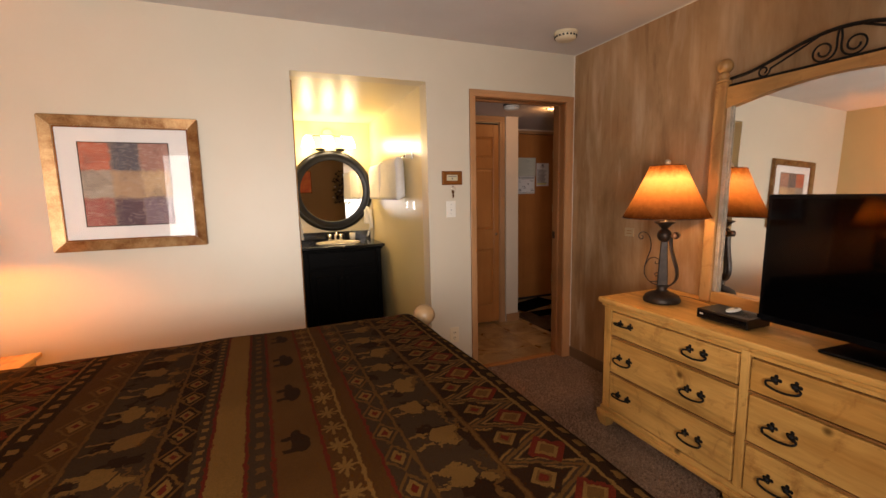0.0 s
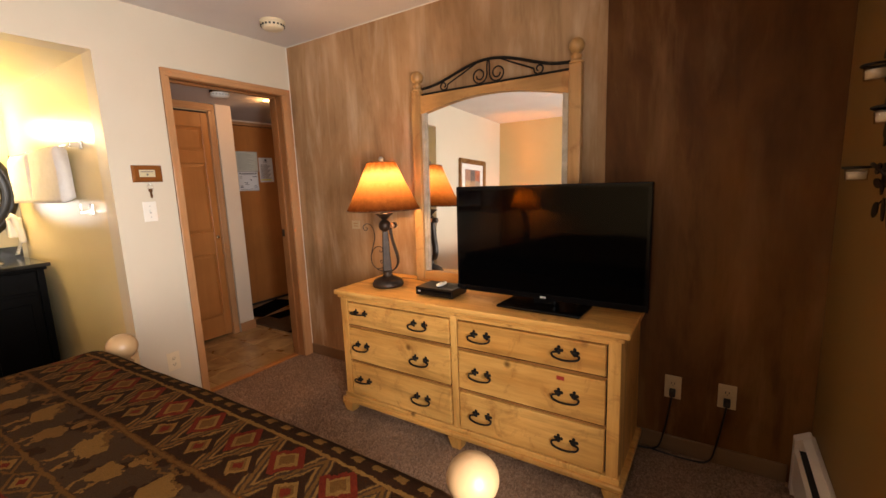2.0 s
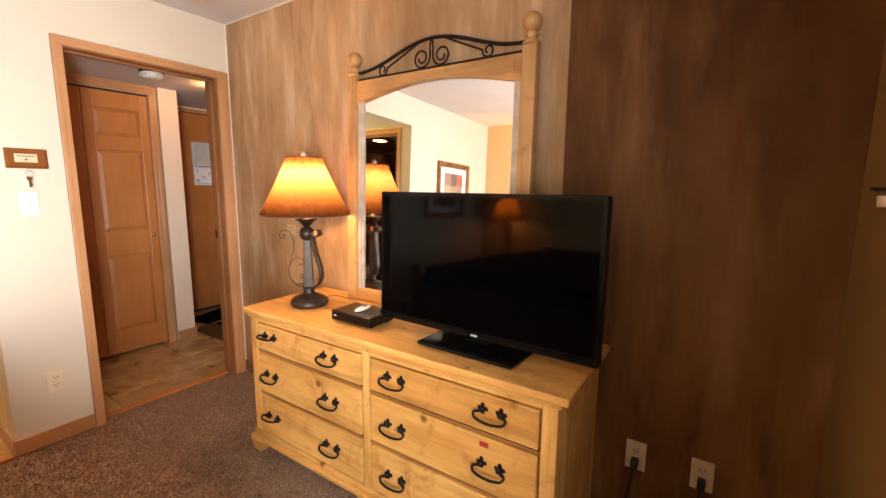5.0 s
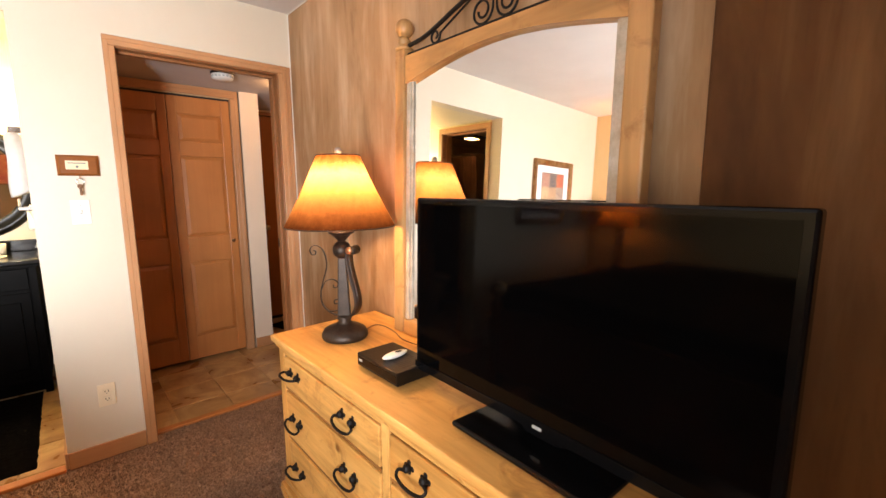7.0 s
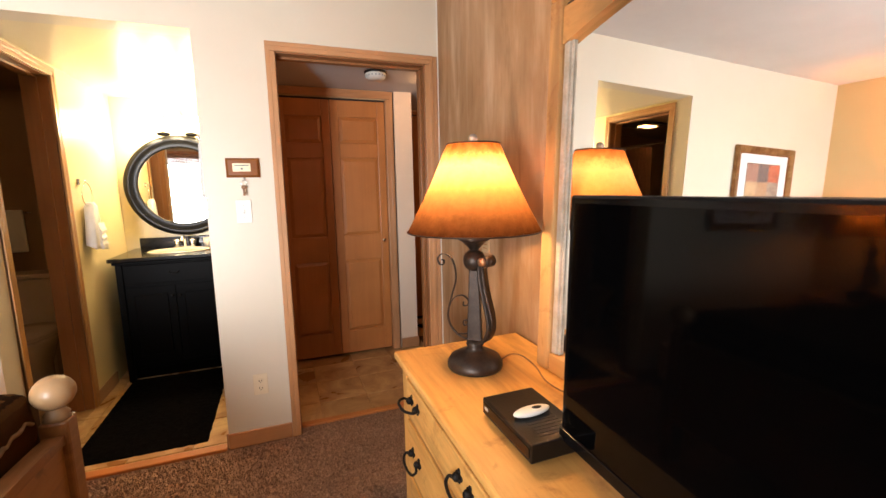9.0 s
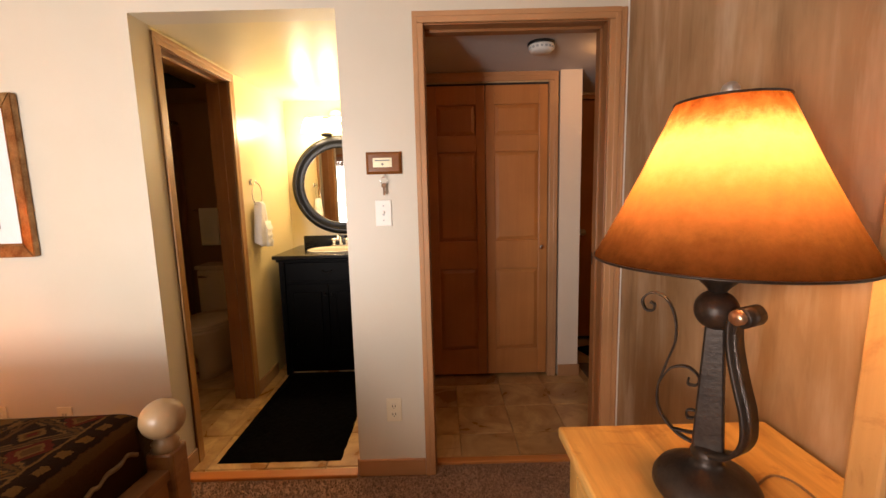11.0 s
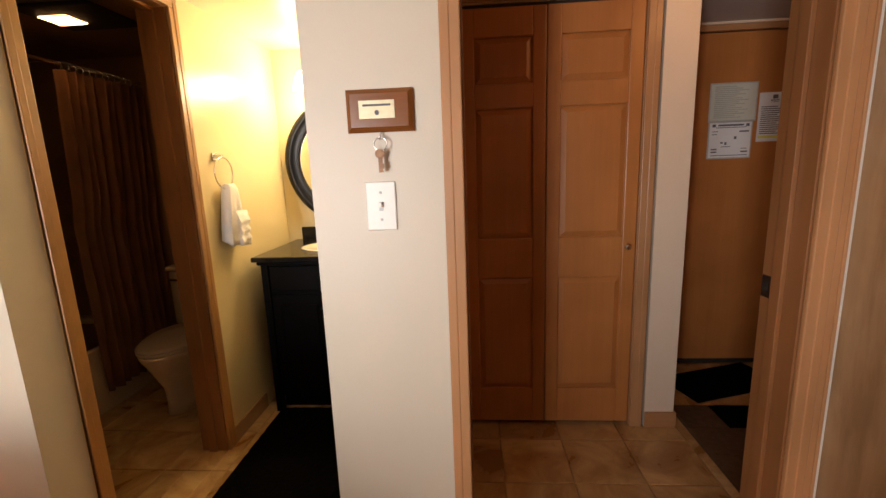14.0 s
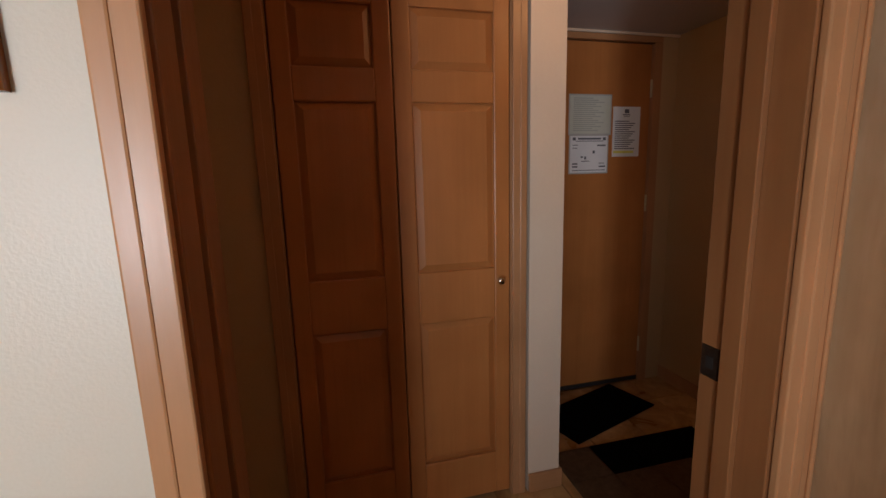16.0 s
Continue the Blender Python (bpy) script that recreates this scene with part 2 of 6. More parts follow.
BLACKM = surf("matt_black_plastic", (0.005, 0.005, 0.005), (0.010, 0.0095, 0.009), 30, 0.45, 0.0, 0.15)
GREYP = surf("grey_plastic", (0.42, 0.42, 0.40), (0.5, 0.5, 0.48), 20, 0.35, 0.0, 0.05)
VANITY = wood("black_lacquered_wood", (0.0035, 0.0032, 0.0033), (0.002, 0.0018, 0.0019), (1, 1, 0.2), 0.42)
VANITY.node_tree.nodes["Principled BSDF"].inputs["Specular IOR Level"].default_value = 0.06
STONE = surf("black_granite", (0.003, 0.003, 0.0032), (0.012, 0.012, 0.012), 90, 0.14, 0.0, 0.0, rough_var=0.06)
CERAM = surf("white_ceramic", (0.70, 0.62, 0.50), (0.74, 0.66, 0.54), 5, 0.12, 0.0, 0.0, rough_var=0.04)
TOWEL = surf("white_terry", (0.78, 0.76, 0.74), (0.85, 0.83, 0.82), 30, 0.95, 0.0, 0.9, fine=330, dist=0.004)
RUGB = surf("black_shag", (0.002, 0.0016, 0.0016), (0.005, 0.004, 0.0035), 40, 0.95, 0.0, 1.0, fine=240, dist=0.008, spec=0.03)
RUGN = surf("brown_pile", (0.10, 0.055, 0.028), (0.15, 0.085, 0.045), 40, 0.95, 0.0, 1.0, fine=260, dist=0.006, spec=0.1)
RUGT = surf("tan_pile", (0.20, 0.12, 0.06), (0.26, 0.16, 0.085), 40, 0.95, 0.0, 1.0, fine=260, dist=0.006, spec=0.1)
CURTAIN = surf("brown_curtain_cloth", (0.13, 0.052, 0.02), (0.20, 0.082, 0.034), 8, 0.8, 0.0, 0.4, fine=300)
HEATER = surf("almond_enamel", (0.66, 0.57, 0.48), (0.71, 0.62, 0.53), 6, 0.38, 0.0, 0.04)
PAPER = surf("white_paper", (0.76, 0.76, 0.78), (0.82, 0.82, 0.83), 9, 0.6, 0.0, 0.05)
PAPERG = surf("aged_notice_paper", (0.56, 0.58, 0.50), (0.62, 0.63, 0.56), 7, 0.3, 0.0, 0.05)
INK = surf("grey_ink", (0.10, 0.10, 0.12), (0.16, 0.16, 0.18), 40, 0.7, 0.0, 0.0)
INKPALE = surf("pale_ink", (0.36, 0.38, 0.36), (0.44, 0.46, 0.42), 40, 0.7, 0.0, 0.0)
MARKER = surf("yellow_marker", (0.75, 0.70, 0.12), (0.8, 0.75, 0.2), 40, 0.7, 0.0, 0.0)
PLAQUE = wood("walnut_plaque", (0.29, 0.098, 0.022), (0.155, 0.046, 0.010), (0.1, 1, 1), 0.24)
MATB = surf("picture_mount", (0.76, 0.75, 0.74), (0.80, 0.79, 0.78), 30, 0.8, 0.0, 0.1)
SILVERLEAF = surf("worn_bronze_leaf", (0.17, 0.064, 0.018), (0.42, 0.25, 0.115), 18, 0.32, 0.7, 0.16, fine=130)
DRYWAX = surf("candle_wax", (0.72, 0.60, 0.46), (0.78, 0.66, 0.52), 15, 0.5, 0.0, 0.03)
SOAP = surf("cream_bottle", (0.74, 0.70, 0.60), (0.78, 0.74, 0.66), 15, 0.3, 0.0, 0.03)
REDP = surf("red_sticker", (0.35, 0.03, 0.02), (0.42, 0.05, 0.03), 30, 0.4, 0.0, 0.0)


def tile_mat():
    """Honed travertine: cream ground with brown clouds and thin veins, going on in its own way on every tile."""
    m, nt, b = blank("travertine_tile")
    g, oi, off = nt.nodes.new("ShaderNodeNewGeometry"), nt.nodes.new("ShaderNodeObjectInfo"), nt.nodes.new("ShaderNodeVectorMath")
    off.operation = "MULTIPLY_ADD"
    nt.links.new(oi.outputs["Random"], off.inputs[0])
    off.inputs[1].default_value = (0.0, 0.0, 9.0)
    nt.links.new(g.outputs["Position"], off.inputs[2])
    a, d, f = noise_tex(nt, off.outputs[0], 4.2, 5.0, 0.55, 0.9), noise_tex(nt, off.outputs[0], 11.0, 5.0, 0.62, 1.5), noise_tex(nt, off.outputs[0], 90.0, 3.0)
    c = mix(nt, ramp(nt, a, (0.36, (0, 0, 0)), (0.62, (1, 1, 1))), (0.33, 0.165, 0.055), (0.60, 0.385, 0.175))
    c = mix(nt, ramp(nt, d, (0.54, (0, 0, 0)), (0.74, (0.5, 0.5, 0.5))), c, (0.29, 0.14, 0.048))
    c = mix(nt, 1.0, c, ramp(nt, oi.outputs["Random"], (0, (0.88, 0.87, 0.85)), (1, (1.06, 1.06, 1.06))), "MULTIPLY")
    nt.links.new(c, b.inputs["Base Color"])
    nt.links.new((X(nt, a) * 0.2 + 0.2).s, b.inputs["Roughness"])
    bump(nt, b, f, 0.08, 0.003)
    return m


TILEM = tile_mat()
GROUT = surf("tan_grout", (0.42, 0.25, 0.11), (0.48, 0.30, 0.14), 30, 0.9, 0.0, 0.4)
BULBM = glow("frosted_bulb_glass", (1.0, 0.84, 0.55), 14)
DOWNM = glow("downlight_lens", (1.0, 0.86, 0.68), 5)
BATHL = glow("bath_light_lens", (1.0, 0.52, 0.20), 10.0)


def carpet_mat(name):
    m, nt, b = blank(name)
    v = coords(nt)
    a, f = noise_tex(nt, v, 3.0, 4.0), noise_tex(nt, v, 85, 5.0, 0.75)
    c = mix(nt, ramp(nt, f, (0.30, (0, 0, 0)), (0.70, (1, 1, 1))), (0.15, 0.076, 0.043), (0.46, 0.30, 0.20))
    c = mix(nt, 1.0, c, ramp(nt, a, (0.3, (0.82, 0.82, 0.82)), (0.7, (1.1, 1.1, 1.1))), "MULTIPLY")
    g = nt.nodes.new("ShaderNodeNewGeometry")
    c = mix(nt, 1.0, c, ramp(nt, g.outputs["Random Per Island"], (0, (0.78, 0.78, 0.78)), (1, (1.20, 1.20, 1.20))), "MULTIPLY")
    nt.links.new(c, b.inputs["Base Color"])
    b.inputs["Roughness"].default_value, b.inputs["Specular IOR Level"].default_value = 0.95, 0.15
    bump(nt, b, f, 0.9, 0.012)
    return m


CARPET = carpet_mat("frieze_carpet_yarn")


def mirror_mat():
    m, nt, b = blank("silvered_glass")
    b.inputs["Base Color"].default_value = (0.88, 0.88, 0.86, 1)
    b.inputs["Metallic"].default_value, b.inputs["Roughness"].default_value = 1.0, 0.015
    return m


MIRROR = mirror_mat()


def clear_glass(name, tint=(1, 1, 1)):
    """Thin clear glass: see-through, with a reflection that grows towards the edge-on view."""
    m, nt, b = blank(name)
    nt.nodes.remove(b)
    tr, gl, lw, mx = (nt.nodes.new("ShaderNode" + k) for k in ("BsdfTransparent", "BsdfGlossy", "LayerWeight", "MixShader"))
    tr.inputs[0].default_value = (*tint, 1)
    gl.inputs["Roughness"].default_value = 0.02
    lw.inputs[0].default_value = 0.5
    f = X(nt, lw.outputs["Facing"]).op("POWER", 5.0) * 0.9 + 0.045
    nt.links.new(f.s, mx.inputs[0])
    nt.links.new(tr.outputs[0], mx.inputs[1])
    nt.links.new(gl.outputs[0], mx.inputs[2])
    nt.links.new(mx.outputs[0], nt.nodes["Material Output"].inputs[0])
    return m


GLASS = clear_glass("clear_glass")


def shade_mat(name, deep, pale_, clear):
    """Parchment shade, smoked darker at both rims; z runs from 0 at the bottom rim to 1 at the top."""
    m, nt, b = blank(name)
    nt.nodes.remove(b)
    tc = nt.nodes.new("ShaderNodeTexCoord")
    sep = nt.nodes.new("ShaderNodeSeparateXYZ")
    nt.links.new(tc.outputs["UV"], sep.inputs[0])
    n = noise_tex(nt, tc.outputs["Object"], 36, 5.0, 0.7)
    h = X(nt, sep.outputs[1]) + (X(nt, n) - 0.5) * 0.2
    c = ramp(nt, h.s, (0.0, (0.06, 0.02, 0.007)), (0.16, tuple(0.36 * k for k in deep)), (0.46, deep), (0.74, pale_), (0.90, tuple(0.5 * k for k in deep)), (1.0, (0.10, 0.03, 0.008)))
    tl, df, mx = (nt.nodes.new("ShaderNode" + k) for k in ("BsdfTranslucent", "BsdfDiffuse", "MixShader"))
    mx.inputs[0].default_value = 1 - clear
    nt.links.new(c, tl.inputs[0])
    nt.links.new(c, df.inputs[0])
    nt.links.new(tl.outputs[0], mx.inputs[1])
    nt.links.new(df.outputs[0], mx.inputs[2])
    nt.links.new(mx.outputs[0], nt.nodes["Material Output"].inputs[0])
    return m


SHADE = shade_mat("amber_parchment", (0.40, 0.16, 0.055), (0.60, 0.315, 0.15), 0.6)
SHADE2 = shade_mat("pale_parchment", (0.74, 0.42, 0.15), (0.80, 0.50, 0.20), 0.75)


def spread_mat():
    """A woven lodge pattern: bands across the bed with zigzags, diamonds, stars, elk and bears."""
    m, nt, b = blank("woven_lodge_bedspread")
    tc = nt.nodes.new("ShaderNodeTexCoord")
    wob = noise_tex(nt, tc.outputs["Object"], 45, 2.0)
    sep = nt.nodes.new("ShaderNodeSeparateXYZ")
    nt.links.new(tc.outputs["UV"], sep.inputs[0])
    jag = noise_tex(nt, tc.outputs["Object"], 230, 2.0)
    w = (X(nt, wob) - 0.5) * 0.016 + (X(nt, jag) - 0.5) * 0.009
    u, v = X(nt, sep.outputs[0]) + w, X(nt, sep.outputs[1]) + w
    tan, pale, dark, slate, red, brown = (0.058, 0.024, 0.006), (0.092, 0.042, 0.011), (0.015, 0.0055, 0.002), (0.026, 0.0125, 0.0055), (0.058, 0.0075, 0.003), (0.040, 0.0145, 0.0035)
    c = mix(nt, 0.0, brown, brown)

    def band(c, a, z, colour):
        return mix(nt, u.within(a, z), c, colour)

    def ell(p, q, a, r, s):
        d1, d2 = (p - a[0]) / r, (q - a[1]) / s
        return (d1 * d1 + d2 * d2).lt(1.0)

    def diamonds(c, centre, half, pitch, ground, ring, core):
        c = band(c, centre - half, centre + half, ground)
        d = (u - centre).absv() / half + v.cell(pitch).absv() / (pitch / 2)
        inside = u.within(centre - half, centre + half)
        c = mix(nt, inside * d.within(0.78, 1.0), c, ring)
        c = mix(nt, inside * d.within(0.26, 0.55), c, pale)
        return mix(nt, inside * d.lt(0.26), c, core)

    def zigzag(c, a, z, pitch):
        c = band(c, a, z, dark)
        n = (u - a) / (z - a)
        t = v.cell(pitch).absv() / (pitch / 2)
        inside = u.within(a, z)
        gap = (n - t).absv()
        c = mix(nt, inside * gap.lt(0.26), c, slate)
        c = mix(nt, inside * gap.within(0.14, 0.22), c, pale)
        c = mix(nt, inside * gap.lt(0.06), c, tan)
        for lo, off in ((0.30, 0.0), (0.70, pitch / 2)):
            d = (n - lo).absv() / 0.34 + (v + off + pitch / 2).cell(pitch).absv() / (pitch * 0.36)
            c = mix(nt, inside * d.within(0.55, 0.95), c, red if lo > 0.5 else dark)
            c = mix(nt, inside * d.lt(0.6), c, pale)
            c = mix(nt, inside * d.within(0.24, 0.40), c, tan)
            c = mix(nt, inside * d.lt(0.26), c, red if lo < 0.5 else tan)
        return c

    def elk(c, a, z, pitch):
        c = band(c, a, z, slate)
        inside = u.within(a, z)
        mid = (a + z) / 2
        sway = (X(nt, noise_tex(nt, tc.outputs["UV"], 26, 3.0, 0.6)) - 0.5) * 0.06
        sway2 = (X(nt, noise_tex(nt, tc.outputs["UV"], 33, 3.0, 0.6)) - 0.5) * 0.06
        p, q = u - mid + sway, v.cell(pitch) + sway2
        hill = noise_tex(nt, tc.outputs["UV"], 9, 3.0)
        c = mix(nt, inside * X(nt, hill).gt(0.56), c, dark)
        for s in (-1, 1):
            body = ell(p, q - s * pitch * 0.23, (0.012 * s, 0.0), 0.030, 0.040).mx(ell(p, q - s * pitch * 0.23, (0.038, 0.028 * s), 0.017, 0.018))
            legs = (p + 0.045).absv().lt(0.026) * ((q - s * pitch * 0.23).absv() - 0.022).absv().lt(0.006)
            horn = ((p - 0.062).absv() - (q - s * pitch * 0.23 - 0.03 * s).absv() * 0.55).absv().lt(0.005) * p.gt(0.03) * p.lt(0.08)
            c = mix(nt, inside * body.mx(legs), c, pale)
            c = mix(nt, inside * horn, c, tan)
        return c

    def bears(c, a, z, pitch):
        c = band(c, a, z, tan)
        c = mix(nt, u.within(a, z) * 0.55, c, brown)
        mid = (a + z) / 2
        p, q = u - mid, v.cell(pitch)
        shape = ell(p, q, (0.006, 0.0), 0.022, 0.042).mx(ell(p, q, (-0.002, 0.044), 0.013, 0.018)).mx((p + 0.022).absv().lt(0.014) * (q.absv() - 0.026).absv().lt(0.009))
        return mix(nt, u.within(a, z) * shape, c, dark)

    def dashes(c, a, z, ground, mark, pitch):
        c = band(c, a, z, ground)
        return mix(nt, u.within(a + 0.3 * (z - a), z - 0.3 * (z - a)) * v.cell(pitch).absv().lt(pitch * 0.23), c, mark)

    def stars(c, a, z, pitch):
        c = band(c, a, z, brown)
        mid = (a + z) / 2
        p, q = (u - mid).absv(), v.cell(pitch).absv()
        arm = p.mn(q).lt(0.004).mx((p - q).absv().lt(0.005)) * (p + q).lt(0.036)
        return mix(nt, u.within(a, z) * arm, c, pale)

    for base in (0.0, -1.2):
        c = dashes(c, base + 1.245, base + 1.30, dark, pale, 0.058)
        c = zigzag(c, base + 1.075, base + 1.235, 0.15)
        c = elk(c, base + 0.915, base + 1.06, 0.30)
        c = diamonds(c, base + 0.876, 0.036, 0.105, slate, tan, red)
        c = band(c, base + 0.80, base + 0.838, brown)
        c = stars(c, base + 0.735, base + 0.795, 0.085)
        c = bears(c, base + 0.63, base + 0.73, 0.27)
        c = dashes(c, base + 0.575, base + 0.62, slate, tan, 0.05)
        c = band(c, base + 0.495, base + 0.565, pale)
        c = dashes(c, base + 0.455, base + 0.49, slate, pale, 0.035)
        c = diamonds(c, base + 0.42, 0.036, 0.105, dark, tan, red)
        c = elk(c, base + 0.215, base + 0.38, 0.30)
        c = diamonds(c, base + 0.165, 0.04, 0.11, brown, tan, red)
        for line, col in ((1.24, pale), (1.067, tan), (0.91, tan), (0.842, red), (0.797, pale), (0.733, red), (0.625, red), (0.57, red), (0.492, red), (0.385, tan), (0.21, tan)):
            c = mix(nt, u.within(base + line - 0.004, base + line + 0.004), c, col)
    c = mix(nt, u.within(1.302, 1.325) * 0.8, c, tan)
    c = mix(nt, u.gt(1.325), c, brown)
    weave = noise_tex(nt, tc.outputs["Object"], 420, 2.0)
    c = mix(nt, 1.0, c, ramp(nt, weave, (0.25, (0.72, 0.72, 0.72)), (0.75, (1.22, 1.22, 1.22))), "MULTIPLY")
    nt.links.new(c, b.inputs["Base Color"])
    b.inputs["Roughness"].default_value, b.inputs["Specular IOR Level"].default_value = 0.95, 0.03
    bump(nt, b, weave, 0.5, 0.003)
    return m


SPREAD = spread_mat()

# ---- building helpers ----


def thing(name, label, category, at, group="", kind=""):
    """An empty at the base of a thing; its parts are given in world places."""
    ob = new(name)
    ob.location = at
    ob.empty_display_size = 0.05
    return tagged(ob, label, category, group, kind)


def part(name, bm, material, parent=None, label="", smooth=False):
    """Links a bmesh as one mesh object under a thing or a part."""
    me = bpy.data.meshes.new(name)
    top = parent
    while top is not None and top.parent is not None:
        top = top.parent
    if top is not None:
        bmesh.ops.translate(bm, verts=bm.verts, vec=-top.location)
    bm.to_mesh(me)
    bm.free()
    if smooth:
        for p in me.polygons:
            p.use_smooth = True
    for m in material if isinstance(material, (list, tuple)) else (material,):
        me.materials.append(m)
    ob = new(name, me)
    ob.parent = parent
    if label:
        ob["label"] = label
    return ob


def structure(name, bm, material, label, category):
    return tagged(part(name, bm, material), label, category, "", "structure")


def box(*spans, bevel=0.0, seg=2, bm=None):
    """Boxes (x0, y0, z0, x1, y1, z1) in one bmesh, with rounded edges."""
    bm = bm or bmesh.new()
    for x0, y0, z0, x1, y1, z1 in spans:
        r = bmesh.ops.create_cube(bm, size=1.0)
        for v in r["verts"]:
            v.co = Vector(((x0 + x1) / 2 + v.co.x * (x1 - x0), (y0 + y1) / 2 + v.co.y * (y1 - y0), (z0 + z1) / 2 + v.co.z * (z1 - z0)))
        if bevel:
            bmesh.ops.bevel(bm, geom=list({e for v in r["verts"] for e in v.link_edges}), offset=bevel, segments=seg, affect="EDGES", profile=0.5)
    return bm


def lathe(profile, at, n=28, bm=None, axis="z", arc=2 * math.pi):
    """A turned body from (radius, height) pairs."""
    bm = bm or bmesh.new()
    rings = []
    for r, h in profile:
        ring = []
        for i in range(n):
            a = arc * i / n
            p = (r * math.cos(a), r * math.sin(a), h)
            if axis == "y":
                p = (p[0], p[2], p[1])
            elif axis == "x":
                p = (p[2], p[0], p[1])
            ring.append(bm.verts.new(Vector(p) + Vector(at)))
        rings.append(ring)
    for a, b2 in zip(rings, rings[1:]):
        for i in range(n):
            bm.faces.new((a[i], a[(i + 1) % n], b2[(i + 1) % n], b2[i]))
    if profile[0][0] > 1e-4:
        bm.faces.new(rings[0][::-1])
    if profile[-1][0] > 1e-4:
        bm.faces.new(rings[-1])
    bmesh.ops.remove_doubles(bm, verts=bm.verts, dist=1e-5)
    bmesh.ops.recalc_face_normals(bm, faces=bm.faces)
    return bm


def tube(points, radius, n=8, bm=None, taper=None, flat=1.0):
    """A rod along a smooth line through the points; taper scales the radius towards the end."""
    bm = bm or bmesh.new()
    pts = [Vector(p) for p in points]
    fine = []
    for i in range(len(pts) - 1):
        p0, p1, p2, p3 = pts[max(i - 1, 0)], pts[i], pts[i + 1], pts[min(i + 2, len(pts) - 1)]
        for k in range(6):
            t = k / 6
            fine.append(0.5 * (2 * p1 + (p2 - p0) * t + (2 * p0 - 5 * p1 + 4 * p2 - p3) * t * t + (3 * p1 - p0 - 3 * p2 + p3) * t ** 3))
    fine.append(pts[-1])
    side, rings = None, []
    for i, p in enumerate(fine):
        d = (fine[min(i + 1, len(fine) - 1)] - fine[max(i - 1, 0)]).normalized()
        if side is None:
            side = d.orthogonal().normalized()
        side = (side - d * side.dot(d)).normalized()
        up = d.cross(side)
        r = radius * (1 + ((taper or 1) - 1) * i / (len(fine) - 1))
        rings.append([bm.verts.new(p + r * (math.cos(2 * math.pi * k / n) * side + flat * math.sin(2 * math.pi * k / n) * up)) for k in range(n)])
    for a, b2 in zip(rings, rings[1:]):
        for k in range(n):
            bm.faces.new((a[k], a[(k + 1) % n], b2[(k + 1) % n], b2[k]))
    bm.faces.new(rings[0][::-1])
    bm.faces.new(rings[-1])
    bmesh.ops.recalc_face_normals(bm, faces=bm.faces)
    return bm


def outline(points, thick, place, bm=None):
    """A flat shape from (a, b) pairs, given thickness; place(a, b, d) makes the point."""
    bm = bm or bmesh.new()
    lo = [bm.verts.new(place(a, c, 0.0)) for a, c in points]
    hi = [bm.verts.new(place(a, c, thick)) for a, c in points]
    bm.faces.new(lo[::-1])
    bm.faces.new(hi)
    for i in range(len(points)):
        j = (i + 1) % len(points)
        bm.faces.new((lo[i], lo[j], hi[j], hi[i]))
    bmesh.ops.recalc_face_normals(bm, faces=bm.faces)
    return bm


def ball(at, r, sx=1.0, sy=1.0, sz=1.0, n=20, bm=None):
    bm = bm or bmesh.new()
    made = bmesh.ops.create_uvsphere(bm, u_segments=n, v_segments=n // 2 + 2, radius=r)
    for v in made["verts"]:
        v.co = Vector((v.co.x * sx, v.co.y * sy, v.co.z * sz)) + Vector(at)
    return bm

# ---- structure ----
EX, NY, SY, WX, CZ = 2.903, 2.72, -0.455, -0.90, 2.405  # inner faces of the bedroom
HZ = 2.13  # ceiling over hall, alcove and bath
AX0, AX1, AZ = 0.807, 1.671, 2.12  # alcove opening
DX0, DX1, DZ = 2.04, 2.815, 2.045  # doorway
BK = 4.49  # back wall of hall and alcove

structure("wall_north", box((WX - 0.12, NY, 0, AX0, NY + 0.13, CZ), (AX0, NY, AZ, AX1, NY + 0.13, CZ), (AX1, NY, 0, DX0 - 0.02, NY + 0.13, CZ), (DX0 - 0.02, NY, DZ + 0.02, DX1 + 0.02, NY + 0.13, CZ), (DX1 + 0.02, NY, 0, EX, NY + 0.13, CZ)), WALL, "cream painted plaster wall with doorway and alcove opening", "wall")
# South panel coloured darker to stand for the shade at that end
we = structure("wall_east", box((EX, SY - 0.22, 0, EX + 0.13, 0.405, CZ), (EX + 0.003, 0.405, 0, EX + 0.13, 0.411, CZ)), FAUX_SHADED, "brown glazed panel wall with streaked finish, darkened for shade", "wall")
part("wall_panel", box((EX, 0.411, 0, EX + 0.13, NY + 0.13, CZ)), FAUX, we, "paler brown glazed panel with cream streaks")
structure("wall_south", box((WX - 0.12, SY - 0.22, 0, WX0, SY, CZ), (WX0, SY - 0.22, 0, WX1, SY, WZ0), (WX0, SY - 0.22, WZ1, WX1, SY, CZ), (WX1, SY - 0.22, 0, EX, SY, CZ)), TAN_BACKLIT, "tan painted wall around the bright window, darkened as if backlit", "wall")
structure("wall_west", box((WX - 0.12, SY, 0, WX, NY, CZ)), GOLD, "golden tan painted wall behind the bed head", "wall")
structure("ceiling", box((WX - 0.12, SY - 0.22, CZ, EX + 0.13, NY + 0.13, CZ + 0.1)), CEIL, "off-white textured bedroom ceiling", "ceiling")
structure("ceiling_hall", box((1.79, NY + 0.13, HZ, 4.35, BK + 0.12, HZ + 0.1)), CEIL, "low off-white hall ceiling", "ceiling")
structure("ceiling_alcove", box((AX0 - 0.12, NY + 0.13, AZ, 1.79, BK + 0.12, AZ + 0.1)), YCEIL, "pale satin ceiling of the vanity alcove", "ceiling")
